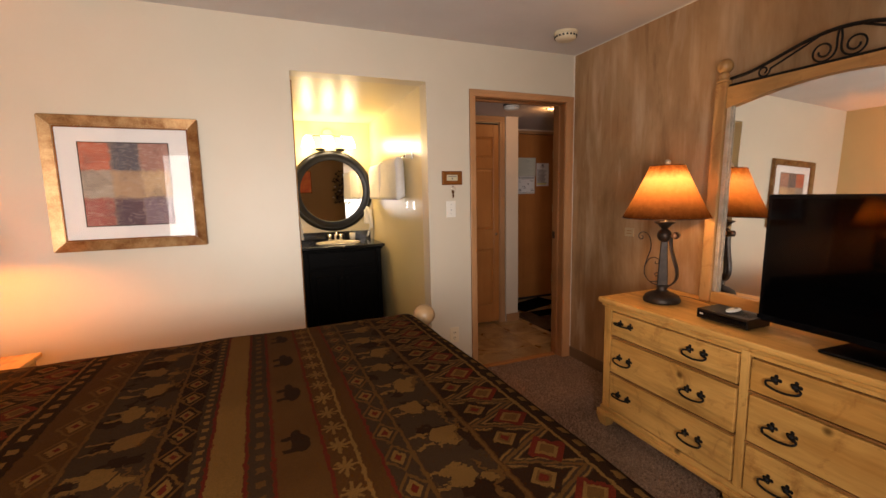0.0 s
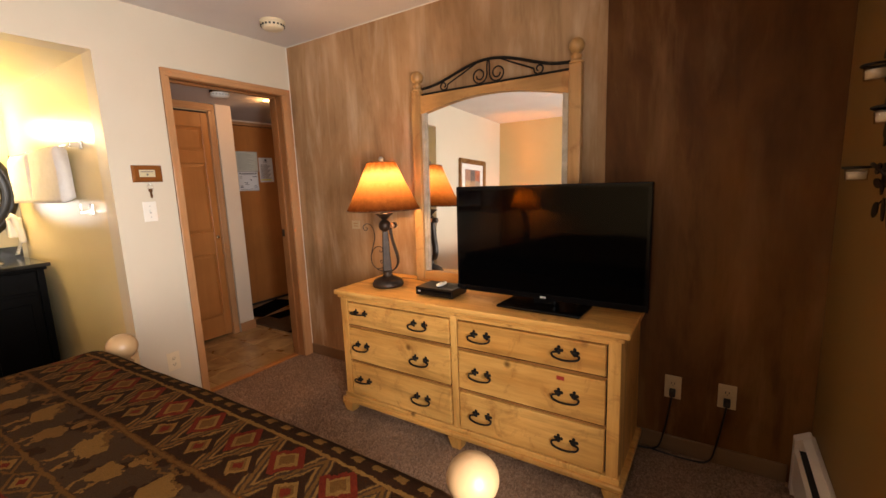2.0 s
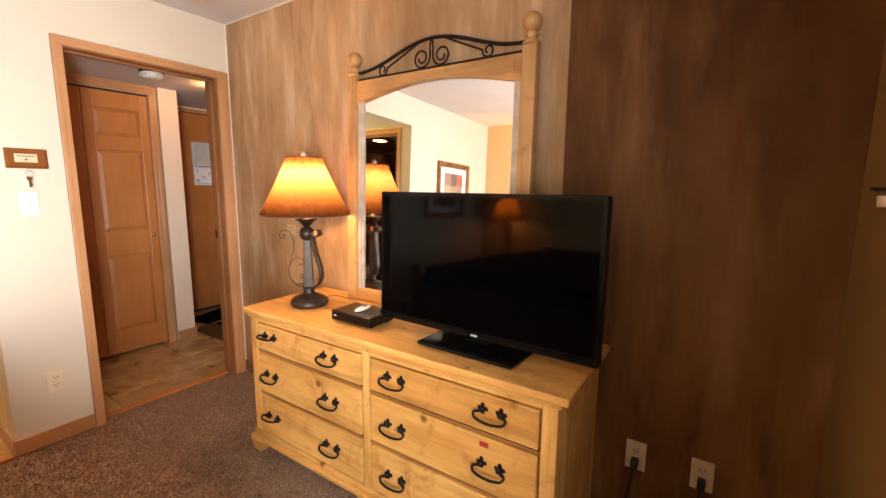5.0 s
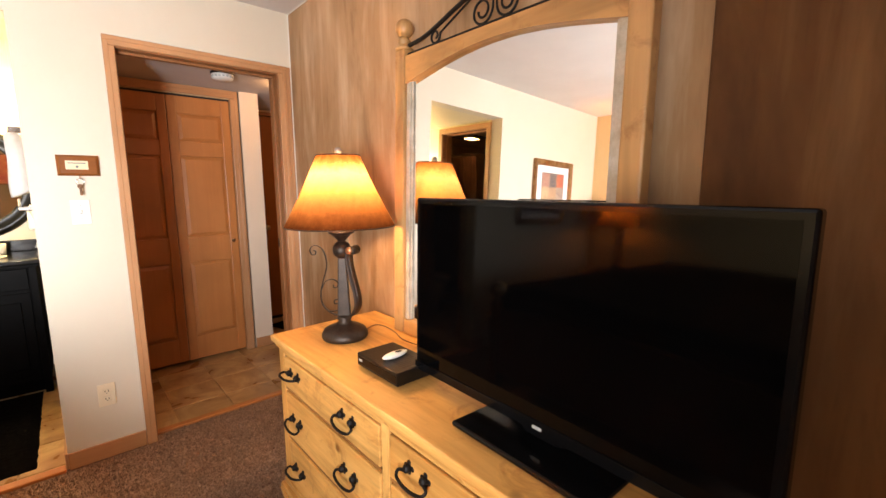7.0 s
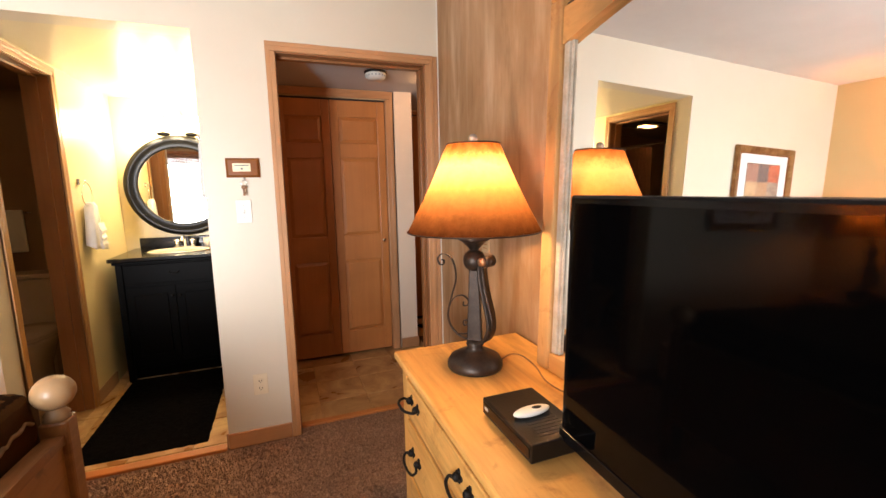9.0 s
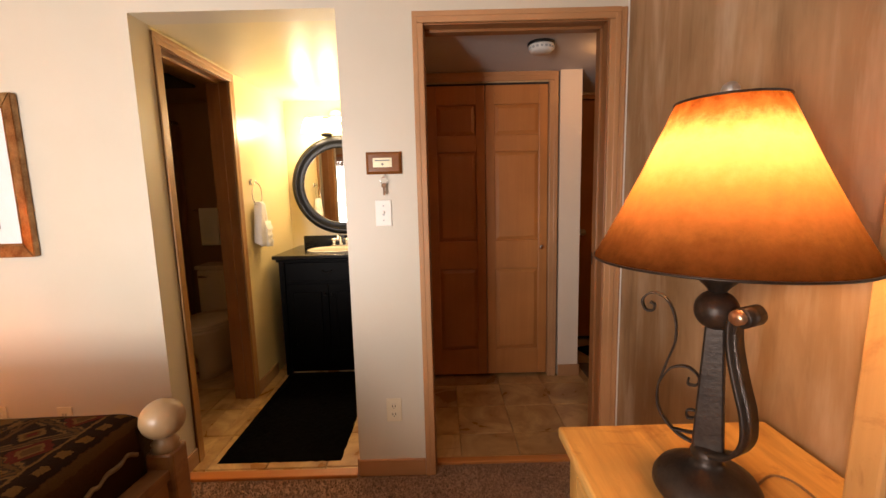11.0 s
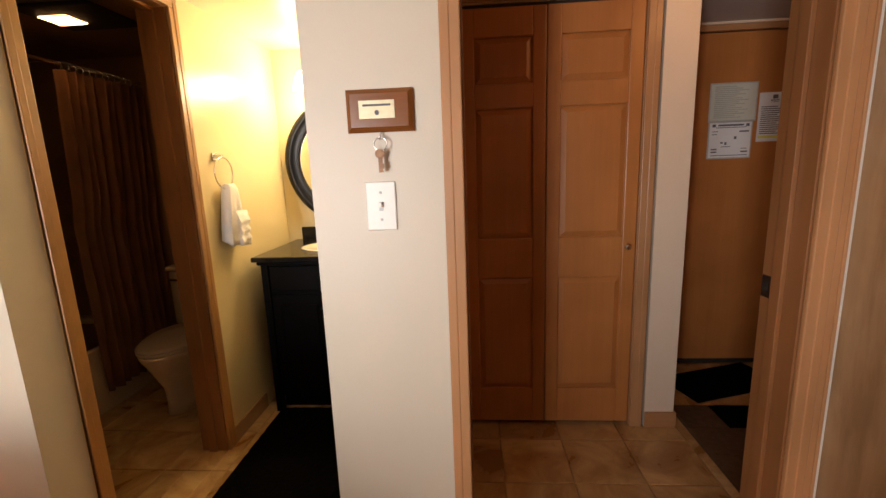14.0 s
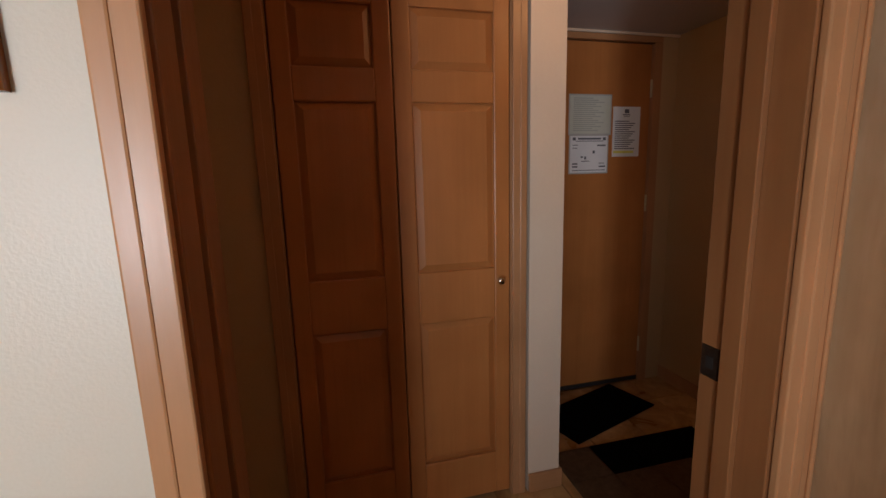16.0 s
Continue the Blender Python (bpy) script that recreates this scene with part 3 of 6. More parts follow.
structure("ceiling_bath", box((WX, NY + 0.13, HZ, AX0 - 0.12, BK + 0.12, HZ + 0.1)), BATH_DIM, "dim bathroom ceiling", "ceiling")
structure("wall_alcove_east", box((AX1, NY + 0.13, 0, AX1 + 0.12, BK, AZ)), YELLOW, "glossy pale yellow alcove side wall", "wall")
BY0, BY1 = 2.908, 3.54
structure("wall_alcove_west", box((AX0 - 0.12, NY + 0.13, 0, AX0, BY0 - 0.02, AZ), (AX0 - 0.12, BY0 - 0.02, DZ + 0.02, AX0, BY1 + 0.02, AZ), (AX0 - 0.12, BY1 + 0.02, 0, AX0, BK, AZ)), YELLOW, "pale yellow alcove wall with the bathroom doorway", "wall")
structure("wall_alcove_back", box((AX0 - 0.12, BK, 0, 1.79, BK + 0.12, AZ)), YELLOW, "pale yellow wall behind the vanity", "wall")
structure("wall_bath", box((WX - 0.12, NY + 0.13, 0, WX, BK, HZ), (WX - 0.12, BK, 0, AX0 - 0.12, BK + 0.12, HZ)), BATH_DIM, "dim tan bathroom walls", "wall")
CY, CX0, CX1 = 3.78, 2.01, 2.835
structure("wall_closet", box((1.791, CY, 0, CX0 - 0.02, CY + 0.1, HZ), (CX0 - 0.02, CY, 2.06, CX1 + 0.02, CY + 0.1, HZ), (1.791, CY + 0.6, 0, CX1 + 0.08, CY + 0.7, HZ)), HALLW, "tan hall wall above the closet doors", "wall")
structure("wall_pier", box((CX1 + 0.075, CY - 0.012, 0, 3.055, BK, HZ)), PIER, "pale painted wall end beside the closet", "wall")
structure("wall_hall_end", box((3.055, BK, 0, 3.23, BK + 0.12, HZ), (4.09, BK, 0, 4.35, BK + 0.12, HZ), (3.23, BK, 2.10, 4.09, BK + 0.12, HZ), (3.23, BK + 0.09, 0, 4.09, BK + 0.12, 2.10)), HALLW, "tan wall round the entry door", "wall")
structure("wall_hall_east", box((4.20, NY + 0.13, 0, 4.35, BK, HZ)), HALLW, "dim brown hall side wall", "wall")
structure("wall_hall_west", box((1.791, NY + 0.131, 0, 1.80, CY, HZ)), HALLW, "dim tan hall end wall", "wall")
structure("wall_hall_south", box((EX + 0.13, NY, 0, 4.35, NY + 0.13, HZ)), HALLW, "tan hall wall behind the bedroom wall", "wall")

structure("floor", box((WX - 0.12, SY - 0.22, -0.06, EX + 0.13, NY + 0.07, -0.006)), CARPET, "brown-grey frieze carpet with thick loose pile", "carpet")
structure("floor_subbase", box((WX - 0.12, NY + 0.07, -0.06, 4.35, BK + 0.12, -0.008)), GROUT, "tan grout bed under the floor tiles", "floor")


def carpet_pile():
    """Short leaning tufts of yarn over the open carpet."""
    rng = np.random.default_rng(4)
    n = 46000
    p = np.column_stack([rng.uniform(1.30, 2.90, n), rng.uniform(-0.44, 2.78, n)])
    p = p[(p[:, 1] < 2.70) | ((p[:, 0] > 2.05) & (p[:, 0] < 2.80))]
    q = np.column_stack([rng.uniform(-0.2, 1.32, 13000), rng.uniform(1.96, 2.70, 13000)])
    p = np.concatenate([p, q[q[:, 0] > 0.55]])
    k = len(p)
    a = rng.uniform(0, 2 * np.pi, k)
    r, h = rng.uniform(0.0028, 0.0052, k), rng.uniform(0.007, 0.016, k)
    lean = rng.normal(0, 0.005, (k, 2))
    verts = np.zeros((k, 4, 3))
    for i in range(3):
        verts[:, i, 0] = p[:, 0] + r * np.cos(a + i * 2.094)
        verts[:, i, 1] = p[:, 1] + r * np.sin(a + i * 2.094)
        verts[:, i, 2] = -0.007
    verts[:, 3, :2] = p + lean
    verts[:, 3, 2] = -0.006 + h
    base = np.arange(k)[:, None] * 4
    faces = np.concatenate([base + np.array(f) for f in ((0, 1, 3), (1, 2, 3), (2, 0, 3))])
    me = bpy.data.meshes.new("carpet_pile")
    me.from_pydata(verts.reshape(-1, 3).tolist(), [], faces.tolist())
    me.materials.append(CARPET)
    tagged(new("carpet_pile", me), "brown-grey carpet tufts on the bedroom floor", "carpet", "", "stuff")


carpet_pile()

# ---- trim ----


def casing(name, along, at, a0, a1, top, out, wide=0.05, proud=0.016, label="light maple door casing", side=None, head=None):
    """A stepped casing round an opening. along: 'x' or 'y'; at: the wall's face; out: +1 or -1, away from the wall."""
    t = thing(name, label, "door casing", ((a0 + a1) / 2, at, 0) if along == "x" else (at, (a0 + a1) / 2, 0), kind="structure")

    def b(p0, p1, z0, z1, d0, d1):
        lo, hi = sorted((at + out * d0, at + out * d1))
        return (p0, lo, z0, p1, hi, z1) if along == "x" else (lo, p0, z0, hi, p1, z1)

    for nm, p0, p1, q0, q1 in (("side_board", a0 - wide, a0 - 0.004, a0 - wide, a0 - wide * 0.55), ("side_board", a1 + 0.004, a1 + wide, a1 + wide * 0.55, a1 + wide)):
        part(nm, box(b(p0, p1, 0, top + 0.004, 0, proud * 0.86), b(q0, q1, 0, top + wide * 0.55, 0.001, proud), bevel=0.003), side or TRIM, t)
    part("head_board", box(b(a0 - wide, a1 + wide, top + 0.005, top + wide, 0, proud * 0.86), b(a0 - wide, a1 + wide, top + wide * 0.56, top + wide, 0.001, proud + 0.001), bevel=0.003), head or (TRIMH if along == "x" else TRIMY), t)
    return t


dcase = casing("door_casing", "x", NY, DX0, DX1, DZ, -1, 0.05)
part("side_board", box((DX1 + 0.052, NY - 0.011, 0, EX - 0.010, NY, DZ + 0.05), (DX1 + 0.066, NY - 0.016, 0, EX - 0.014, NY - 0.0108, DZ + 0.05), bevel=0.002), TRIM, dcase)
CAULK = surf("pale_caulk", (0.70, 0.66, 0.58), (0.76, 0.72, 0.64), 9, 0.5, relief=0.1)
structure("trim_corner", box((EX - 0.009, NY - 0.007, 0.001, EX - 0.0005, NY - 0.0005, CZ), bevel=0.002), CAULK, "pale caulk line down the room corner", "trim")
structure("trim_ceiling_east", box((EX - 0.007, SY, CZ - 0.007, EX - 0.0005, NY - 0.008, CZ - 0.0005), bevel=0.002), CAULK, "pale caulk line where ceiling meets the panel wall", "trim")
jamb = thing("door_jamb", "maple door frame with a dark pocket slot", "door frame", (2.43, NY + 0.06, 0), kind="structure")
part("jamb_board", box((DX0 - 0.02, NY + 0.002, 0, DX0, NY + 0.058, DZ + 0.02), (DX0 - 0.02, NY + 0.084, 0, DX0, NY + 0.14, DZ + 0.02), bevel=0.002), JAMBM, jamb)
# Black strip gives the shallow groove the shade of a deep slot
part("slot", box((DX0 - 0.0198, NY + 0.0585, 0.002, DX0 - 0.0175, NY + 0.0835, DZ)), BLACKM, jamb, "black strip for the dark slot of the sliding door")
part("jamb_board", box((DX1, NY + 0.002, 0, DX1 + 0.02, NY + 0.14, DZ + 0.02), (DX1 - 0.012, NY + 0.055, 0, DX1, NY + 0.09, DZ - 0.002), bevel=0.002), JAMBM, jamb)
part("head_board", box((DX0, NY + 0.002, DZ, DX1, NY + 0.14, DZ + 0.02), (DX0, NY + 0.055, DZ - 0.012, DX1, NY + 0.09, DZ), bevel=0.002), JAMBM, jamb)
sp = part("strike_plate", box((DX1 - 0.003, NY + 0.10, 0.985, DX1 + 0.001, NY + 0.135, 1.043), bevel=0.001), BRONZE, jamb, "dark bronze strike plate")
part("hole", box((DX1 - 0.004, NY + 0.11, 1.003, DX1 - 0.002, NY + 0.124, 1.025)), DARKSLOT, sp)

casing("bath_door_casing", "y", AX0, BY0, BY1, DZ, 1, 0.055, label="ochre stained bathroom door casing", side=BATHC, head=BATHC)
bj = thing("bath_door_jamb", "dark maple bathroom door frame", "door frame", (AX0 - 0.06, 3.2, 0), kind="structure")
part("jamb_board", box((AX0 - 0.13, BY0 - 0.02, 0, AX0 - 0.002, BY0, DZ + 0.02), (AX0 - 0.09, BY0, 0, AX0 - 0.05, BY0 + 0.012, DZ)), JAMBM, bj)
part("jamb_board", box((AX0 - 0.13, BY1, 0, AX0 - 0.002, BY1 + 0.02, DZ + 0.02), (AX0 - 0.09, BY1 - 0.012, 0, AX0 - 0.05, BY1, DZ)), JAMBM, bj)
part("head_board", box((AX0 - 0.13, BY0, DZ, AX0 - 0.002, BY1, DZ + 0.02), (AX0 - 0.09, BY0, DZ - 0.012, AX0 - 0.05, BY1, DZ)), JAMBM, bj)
casing("closet_casing", "x", CY, CX0, CX1, 2.062, -1, 0.062)


def base(x0, y0, x1, y1, mat_=TRIMH):
    ob = structure("baseboard", box((x0, y0, 0, x1, y1, 0.085), bevel=0.004), mat_, "maple baseboard along the wall foot", "baseboard")
    return ob


base(0.63, NY - 0.012, AX0, NY)
base(AX1, NY - 0.012, DX0 - 0.051, NY)
base(AX0, NY + 0.001, AX0 + 0.012, BY0 - 0.056, TRIMY)
base(AX0, BY1 + 0.056, AX0 + 0.012, 3.95, TRIMY)
base(AX1 - 0.012, NY + 0.001, AX1, 3.95, TRIMY)
base(CX1 + 0.075, CY - 0.024, 3.067, CY - 0.012)
base(3.055, CY - 0.011, 3.067, BK, TRIMY)
base(4.188, NY + 0.13, 4.20, BK, TRIMY)
base(EX - 0.012, SY + 0.07, EX, NY - 0.001, wood("brown_stained_baseboard", (0.20, 0.115, 0.06), (0.15, 0.08, 0.04), (1, 0.07, 1), 0.45))
structure("threshold_alcove", box((AX0 + 0.013, NY - 0.012, -0.006, AX1 - 0.013, NY + 0.045, 0.012), bevel=0.005), STRIP, "orange oak threshold strip between carpet and tile", "threshold")
structure("threshold_door", box((DX0 + 0.001, NY + 0.066, -0.006, DX1 - 0.013, NY + 0.108, 0.012), bevel=0.005), STRIP, "orange oak threshold strip in the doorway", "threshold")
structure("trim_entry_ceiling", box((3.055, BK - 0.012, HZ - 0.014, 4.20, BK, HZ), bevel=0.003), PIER, "thin pale strip where ceiling meets the entry wall", "trim")

# ---- window behind the camera ----
win = thing("window_1", "white framed window with bright daylight outside", "window", ((WX0 + WX1) / 2, SY - 0.06, WZ0), kind="structure")
part("window_frame", box((WX0, SY - 0.22, WZ0, WX0 + 0.05, SY - 0.15, WZ1), (WX1 - 0.05, SY - 0.22, WZ0, WX1, SY - 0.15, WZ1), (WX0 + 0.05, SY - 0.22, WZ0, WX1 - 0.05, SY - 0.15, WZ0 + 0.05), (WX0 + 0.05, SY - 0.22, WZ1 - 0.05, WX1 - 0.05, SY - 0.15, WZ1), bevel=0.004), PLASTIC, win)
part("window_sill", box((WX0 + 0.001, SY - 0.15, WZ0 + 0.001, WX1 - 0.001, SY + 0.02, WZ0 + 0.018), bevel=0.004), PLASTIC, win)
pane = part("pane", box((WX0 + 0.05, SY - 0.205, WZ0 + 0.05, WX1 - 0.05, SY - 0.201, WZ1 - 0.05)), GLASS, win)
pane.visible_shadow = False
blind = thing("raised_blind", "brown woven blind drawn up under the window head", "blind", (0.1, SY, 1.88))
part("head_rail", box((WX0 - 0.04, SY + 0.004, 2.07, 0.745, SY + 0.05, 2.115), bevel=0.004), PLAQUE, blind)
for k in range(6):
    part("fold", box((WX0 - 0.035 + 0.002 * (k % 2), SY + 0.006, 1.885 + 0.031 * k, 0.74 - 0.003 * (k % 2), SY + 0.046 + 0.006 * (k % 2), 1.912 + 0.031 * k), bevel=0.010, seg=3), CURTAIN, blind)

# ---- heaters ----


def heater(x0, x1, y, out, label):
    """A baseboard heater: sloped hood, front plate, dark slot; out is the way into the room."""
    t = thing("baseboard_heater", label, "heater", ((x0 + x1) / 2, y, 0.0))
    pl = lambda a: (lambda d, z, k: Vector((a + k, y + out * d, z)))
    L = x1 - x0
    part("back_plate", box((x0, min(y, y + out * 0.012), 0.02, x1, max(y, y + out * 0.012), 0.275)), HEATER, t)
    part("hood", outline([(0.012, 0.288), (0.012, 0.276), (0.040, 0.268), (0.045, 0.272), (0.020, 0.288)], L, pl(x0)), HEATER, t)
    part("front_plate", outline([(0.060, 0.065), (0.066, 0.065), (0.067, 0.222), (0.056, 0.234), (0.053, 0.230), (0.061, 0.220)], L, pl(x0)), HEATER, t)
    part("foot_lip", outline([(0.012, 0.02), (0.055, 0.02), (0.055, 0.048), (0.05, 0.048), (0.05, 0.027), (0.012, 0.027)], L, pl(x0)), HEATER, t)
    part("fins", box((x0 + 0.03, min(y + out * 0.014, y + out * 0.052), 0.07, x1 - 0.03, max(y + out * 0.014, y + out * 0.052), 0.225)), DARKSLOT, t)
    for a in (x0, x1 - 0.05):
        part("end_cap", outline([(0.0125, 0.018), (0.068, 0.018), (0.068, 0.262), (0.02, 0.291), (0.0125, 0.291)], 0.05, pl(a)), HEATER, t)
    return t


heater(-0.86, 0.625, NY, -1, "almond enamel baseboard heater under the picture")
heater(0.3, 2.84, SY, 1, "almond enamel baseboard heater on the tan wall")

# ---- doors ----


def panel_door(parent, x0, x1, y, z0, z1, cols, mat_=DOORM, thick=0.034, rows=((0.21, 0.80), (1.0, 1.61), (1.72, 1.92))):
    """A panelled leaf facing -y: stiles, rails and raised panels with sunk edges."""
    leaf = part("leaf", box((x0, y, z0, x1, y + thick - 0.008, z1)), mat_, parent)
    xs, st = [], 0.062
    w = (x1 - x0 - st * (cols + 1)) / cols
    for c in range(cols):
        xs.append((x0 + st + c * (w + st), x0 + st + c * (w + st) + w))
    edges = [x0] + [e for s in xs for e in s] + [x1]
    for i in range(0, len(edges), 2):
        part("stile", box((edges[i], y - 0.014, z0, edges[i + 1], y, z1), bevel=0.005), mat_, leaf)
    zs = [z0] + [e for r in rows for e in r] + [z1]
    for a, c in xs:
        for i in range(0, len(zs), 2):
            part("rail", box((a - 0.002, y - 0.0135, zs[i], c + 0.002, y, zs[i + 1]), bevel=0.005), mat_, leaf)
        for r0, r1 in rows:
            bm = bmesh.new()
            ring = [[(a + k, r0 + k), (c - k, r0 + k), (c - k, r1 - k), (a + k, r1 - k)] for k in (0.004, 0.028)]
            lo = [bm.verts.new((px, y - 0.0005, pz)) for px, pz in ring[0]]
            hi = [bm.verts.new((px, y - 0.0115, pz)) for px, pz in ring[1]]
            bm.faces.new(hi)
            for k in range(4):
                bm.faces.new((lo[k], lo[(k + 1) % 4], hi[(k + 1) % 4], hi[k]))
            bmesh.ops.recalc_face_normals(bm, faces=bm.faces)
            part("panel", bm, mat_, leaf)
    return leaf


closet = thing("bifold_door", "closed brown six-panel bifold closet door", "door", ((CX0 + CX1) / 2, CY, 0.02), kind="structure")
midx = 2.405
panel_door(closet, CX0 + 0.004, midx - 0.002, CY + 0.012, 0.022, 2.045, 1)
right = panel_door(closet, midx + 0.002, CX1 - 0.004, CY + 0.012, 0.022, 2.045, 1)
part("knob", lathe([(0.0, 0.0), (0.009, 0.0), (0.009, 0.012), (0.006, 0.016), (0.014, 0.024), (0.016, 0.032), (0.010, 0.040), (0.0, 0.042)], (2.786, CY + 0.004, 0.95), 16, axis="y"), CHROME, right, "small nickel knob", True)
for o in [o for o in right.children if o.name.startswith("knob")]:
    o.scale = (1, -1, 1)
    o.location = (0, 2 * (CY + 0.004) - 2 * CY, 0)
part("track", box((CX0, CY + 0.01, 2.047, CX1, CY + 0.05, 2.059)), DARKSLOT, closet)
cj = thing("closet_jamb", "maple closet door frame", "door frame", (2.42, CY + 0.05, 0), kind="structure")
part("jamb_board", box((CX1, CY + 0.001, 0, CX1 + 0.02, CY + 0.1, 2.062)), TRIM, cj)
part("jamb_board", box((CX0 - 0.02, CY + 0.001, 0, CX0, CY + 0.1, 2.062)), TRIM, cj)

entry = thing("entry_door", "plain brown veneer entry door, closed", "door", (3.65, BK, 0.0), kind="structure")
slab = part("leaf", box((3.26, BK + 0.012, 0.015, 4.03, BK + 0.055, 2.075), bevel=0.002), DOORM, entry)
part("frame_side", box((4.034, BK - 0.012, 0, 4.085, BK + 0.06, 2.079), bevel=0.003), TRIM, entry)
part("frame_side", box((3.205, BK - 0.012, 0, 3.256, BK + 0.06, 2.079), bevel=0.003), TRIM, entry)
part("frame_head", box((3.205, BK - 0.012, 2.08, 4.085, BK + 0.06, 2.113), bevel=0.003), TRIMH, entry)
for z in (0.25, 1.16, 1.83):
    part("hinge", lathe([(0.007, 0), (0.007, 0.10)], (4.033, BK + 0.006, z - 0.05), 10), BRASS, entry, "small brass hinge", True)
part("sweep", box((3.26, BK + 0.006, 0.004, 4.03, BK + 0.012, 0.03)), DARKSLOT, entry)
part("door_handle", ball((3.31, BK - 0.035, 0.97), 0.026, n=16, bm=lathe([(0.028, 0.0), (0.028, 0.006), (0.01, 0.012), (0.01, 0.035)], (3.31, BK - 0.024, 0.97), 16, axis="y")), BRASS, entry, "brass knob", True)

# ---- papers on the entry door ----


def notice(x0, z0, x1, z1, sheet, label, lines, ink=INK, holder=False, marker=False):
    t = thing("notice", label, "notice", ((x0 + x1) / 2, BK + 0.011, z0), group="notices on the entry door")
    y = BK + 0.011
    if holder:
        part("holder", box((x0 - 0.008, y - 0.002, z0 - 0.008, x1 + 0.008, y, z1 + 0.008), bevel=0.0008), GREYP, t, "clear plastic holder edge")
        y -= 0.002
    sh = part("sheet", box((x0, y - 0.0015, z0, x1, y, z1)), sheet, t)
    bm = bmesh.new()
    for a, c, d, e in lines:
        box((x0 + a * (x1 - x0), y - 0.0022, z1 - e * (z1 - z0), x0 + c * (x1 - x0), y - 0.0014, z1 - d * (z1 - z0)), bm=bm)
    part("print", bm, ink, sh)
    if marker:
        part("highlight", box((x0 + 0.05 * (x1 - x0), y - 0.0022, z0 + 0.07 * (z1 - z0), x0 + 0.8 * (x1 - x0), y - 0.0014, z0 + 0.12 * (z1 - z0))), MARKER, sh, "yellow highlighter stripe")


rows_a = [(0.08, 0.55 + 0.35 * ((i * 7) % 5) / 5, 0.06 + i * 0.053, 0.082 + i * 0.053) for i in range(17)]
notice(3.505, 1.575, 3.765, 1.785, PAPERG, "aged greenish notice sheet taped to the brown door", rows_a, INKPALE, True)
rows_b = [(0.2, 0.82, 0.05, 0.10), (0.15, 0.88, 0.13, 0.15), (0.06, 0.14, 0.04, 0.12), (0.87, 0.95, 0.04, 0.12), (0.06, 0.2, 0.24, 0.26), (0.72, 0.95, 0.24, 0.28), (0.06, 0.18, 0.32, 0.34), (0.28, 0.34, 0.55, 0.6), (0.38, 0.43, 0.56, 0.64), (0.60, 0.66, 0.40, 0.48), (0.30, 0.52, 0.68, 0.70), (0.06, 0.2, 0.74, 0.78), (0.06, 0.2, 0.82, 0.86), (0.78, 0.92, 0.74, 0.76), (0.78, 0.95, 0.82, 0.86), (0.06, 0.95, 0.93, 0.95)]
notice(3.51, 1.355, 3.752, 1.562, PAPER, "white floor plan notice in a clear holder on the door", rows_b, INK, True)
rows_c = [(0.42, 0.58, 0.05, 0.13), (0.35, 0.62, 0.15, 0.17), (0.38, 0.6, 0.19, 0.20)] + [(0.08, 0.6 + 0.3 * ((i * 3) % 4) / 4, 0.28 + i * 0.042, 0.298 + i * 0.042) for i in range(14)]
notice(3.785, 1.442, 3.968, 1.727, PAPER, "white letter page with printed lines and yellow highlight", rows_c, INK, False, True)

# ---- wall plates ----


def plate(name, label, category, at, out, kind="outlet", group="", mat_=None):
    """A wall plate at a point of a wall; out: the unit way into the room ('-y', '-x')."""
    x, y, z = at
    t = thing(name, label, category, at, group=group)
    mat_ = mat_ or PLASTIC

    def b(a0, z0, d0, a1, z1, d1):
        return (x + a0, y - d1, z + z0, x + a1, y - d0, z + z1) if out == "-y" else (x - d1, y + a0, z + z0, x - d0, y + a1, z + z1)

    part("cover", box(b(-0.036, -0.058, 0, 0.036, 0.058, 0.006), bevel=0.003), mat_, t)
    if kind == "outlet":
        for s in (-1, 1):
            f = part("socket", box(b(-0.016, s * 0.02 - 0.014, 0.0062, 0.016, s * 0.02 + 0.014, 0.008), bevel=0.002), mat_, t)
            bm = box(b(-0.008, s * 0.02 - 0.004, 0.0082, -0.005, s * 0.02 + 0.006, 0.0088))
            box(b(0.005, s * 0.02 - 0.004, 0.0082, 0.008, s * 0.02 + 0.006, 0.0088), b(-0.002, s * 0.02 - 0.011, 0.0082, 0.002, s * 0.02 - 0.007, 0.0088), bm=bm)
            part("slots", bm, DARKSLOT, f)
    else:
        part("slot", box(b(-0.005, -0.011, 0.0062, 0.005, 0.011, 0.0068)), GREYP, t)
        part("toggle", box(b(-0.004, -0.002, 0.0062, 0.004, 0.010, 0.018), bevel=0.0015), mat_, t, "white toggle lever")
        for s in (-1, 1):
            part("screw", box(b(-0.003, s * 0.032 - 0.003, 0.0062, 0.003, s * 0.032 + 0.003, 0.007), bevel=0.001), GREYP, t)
    return t


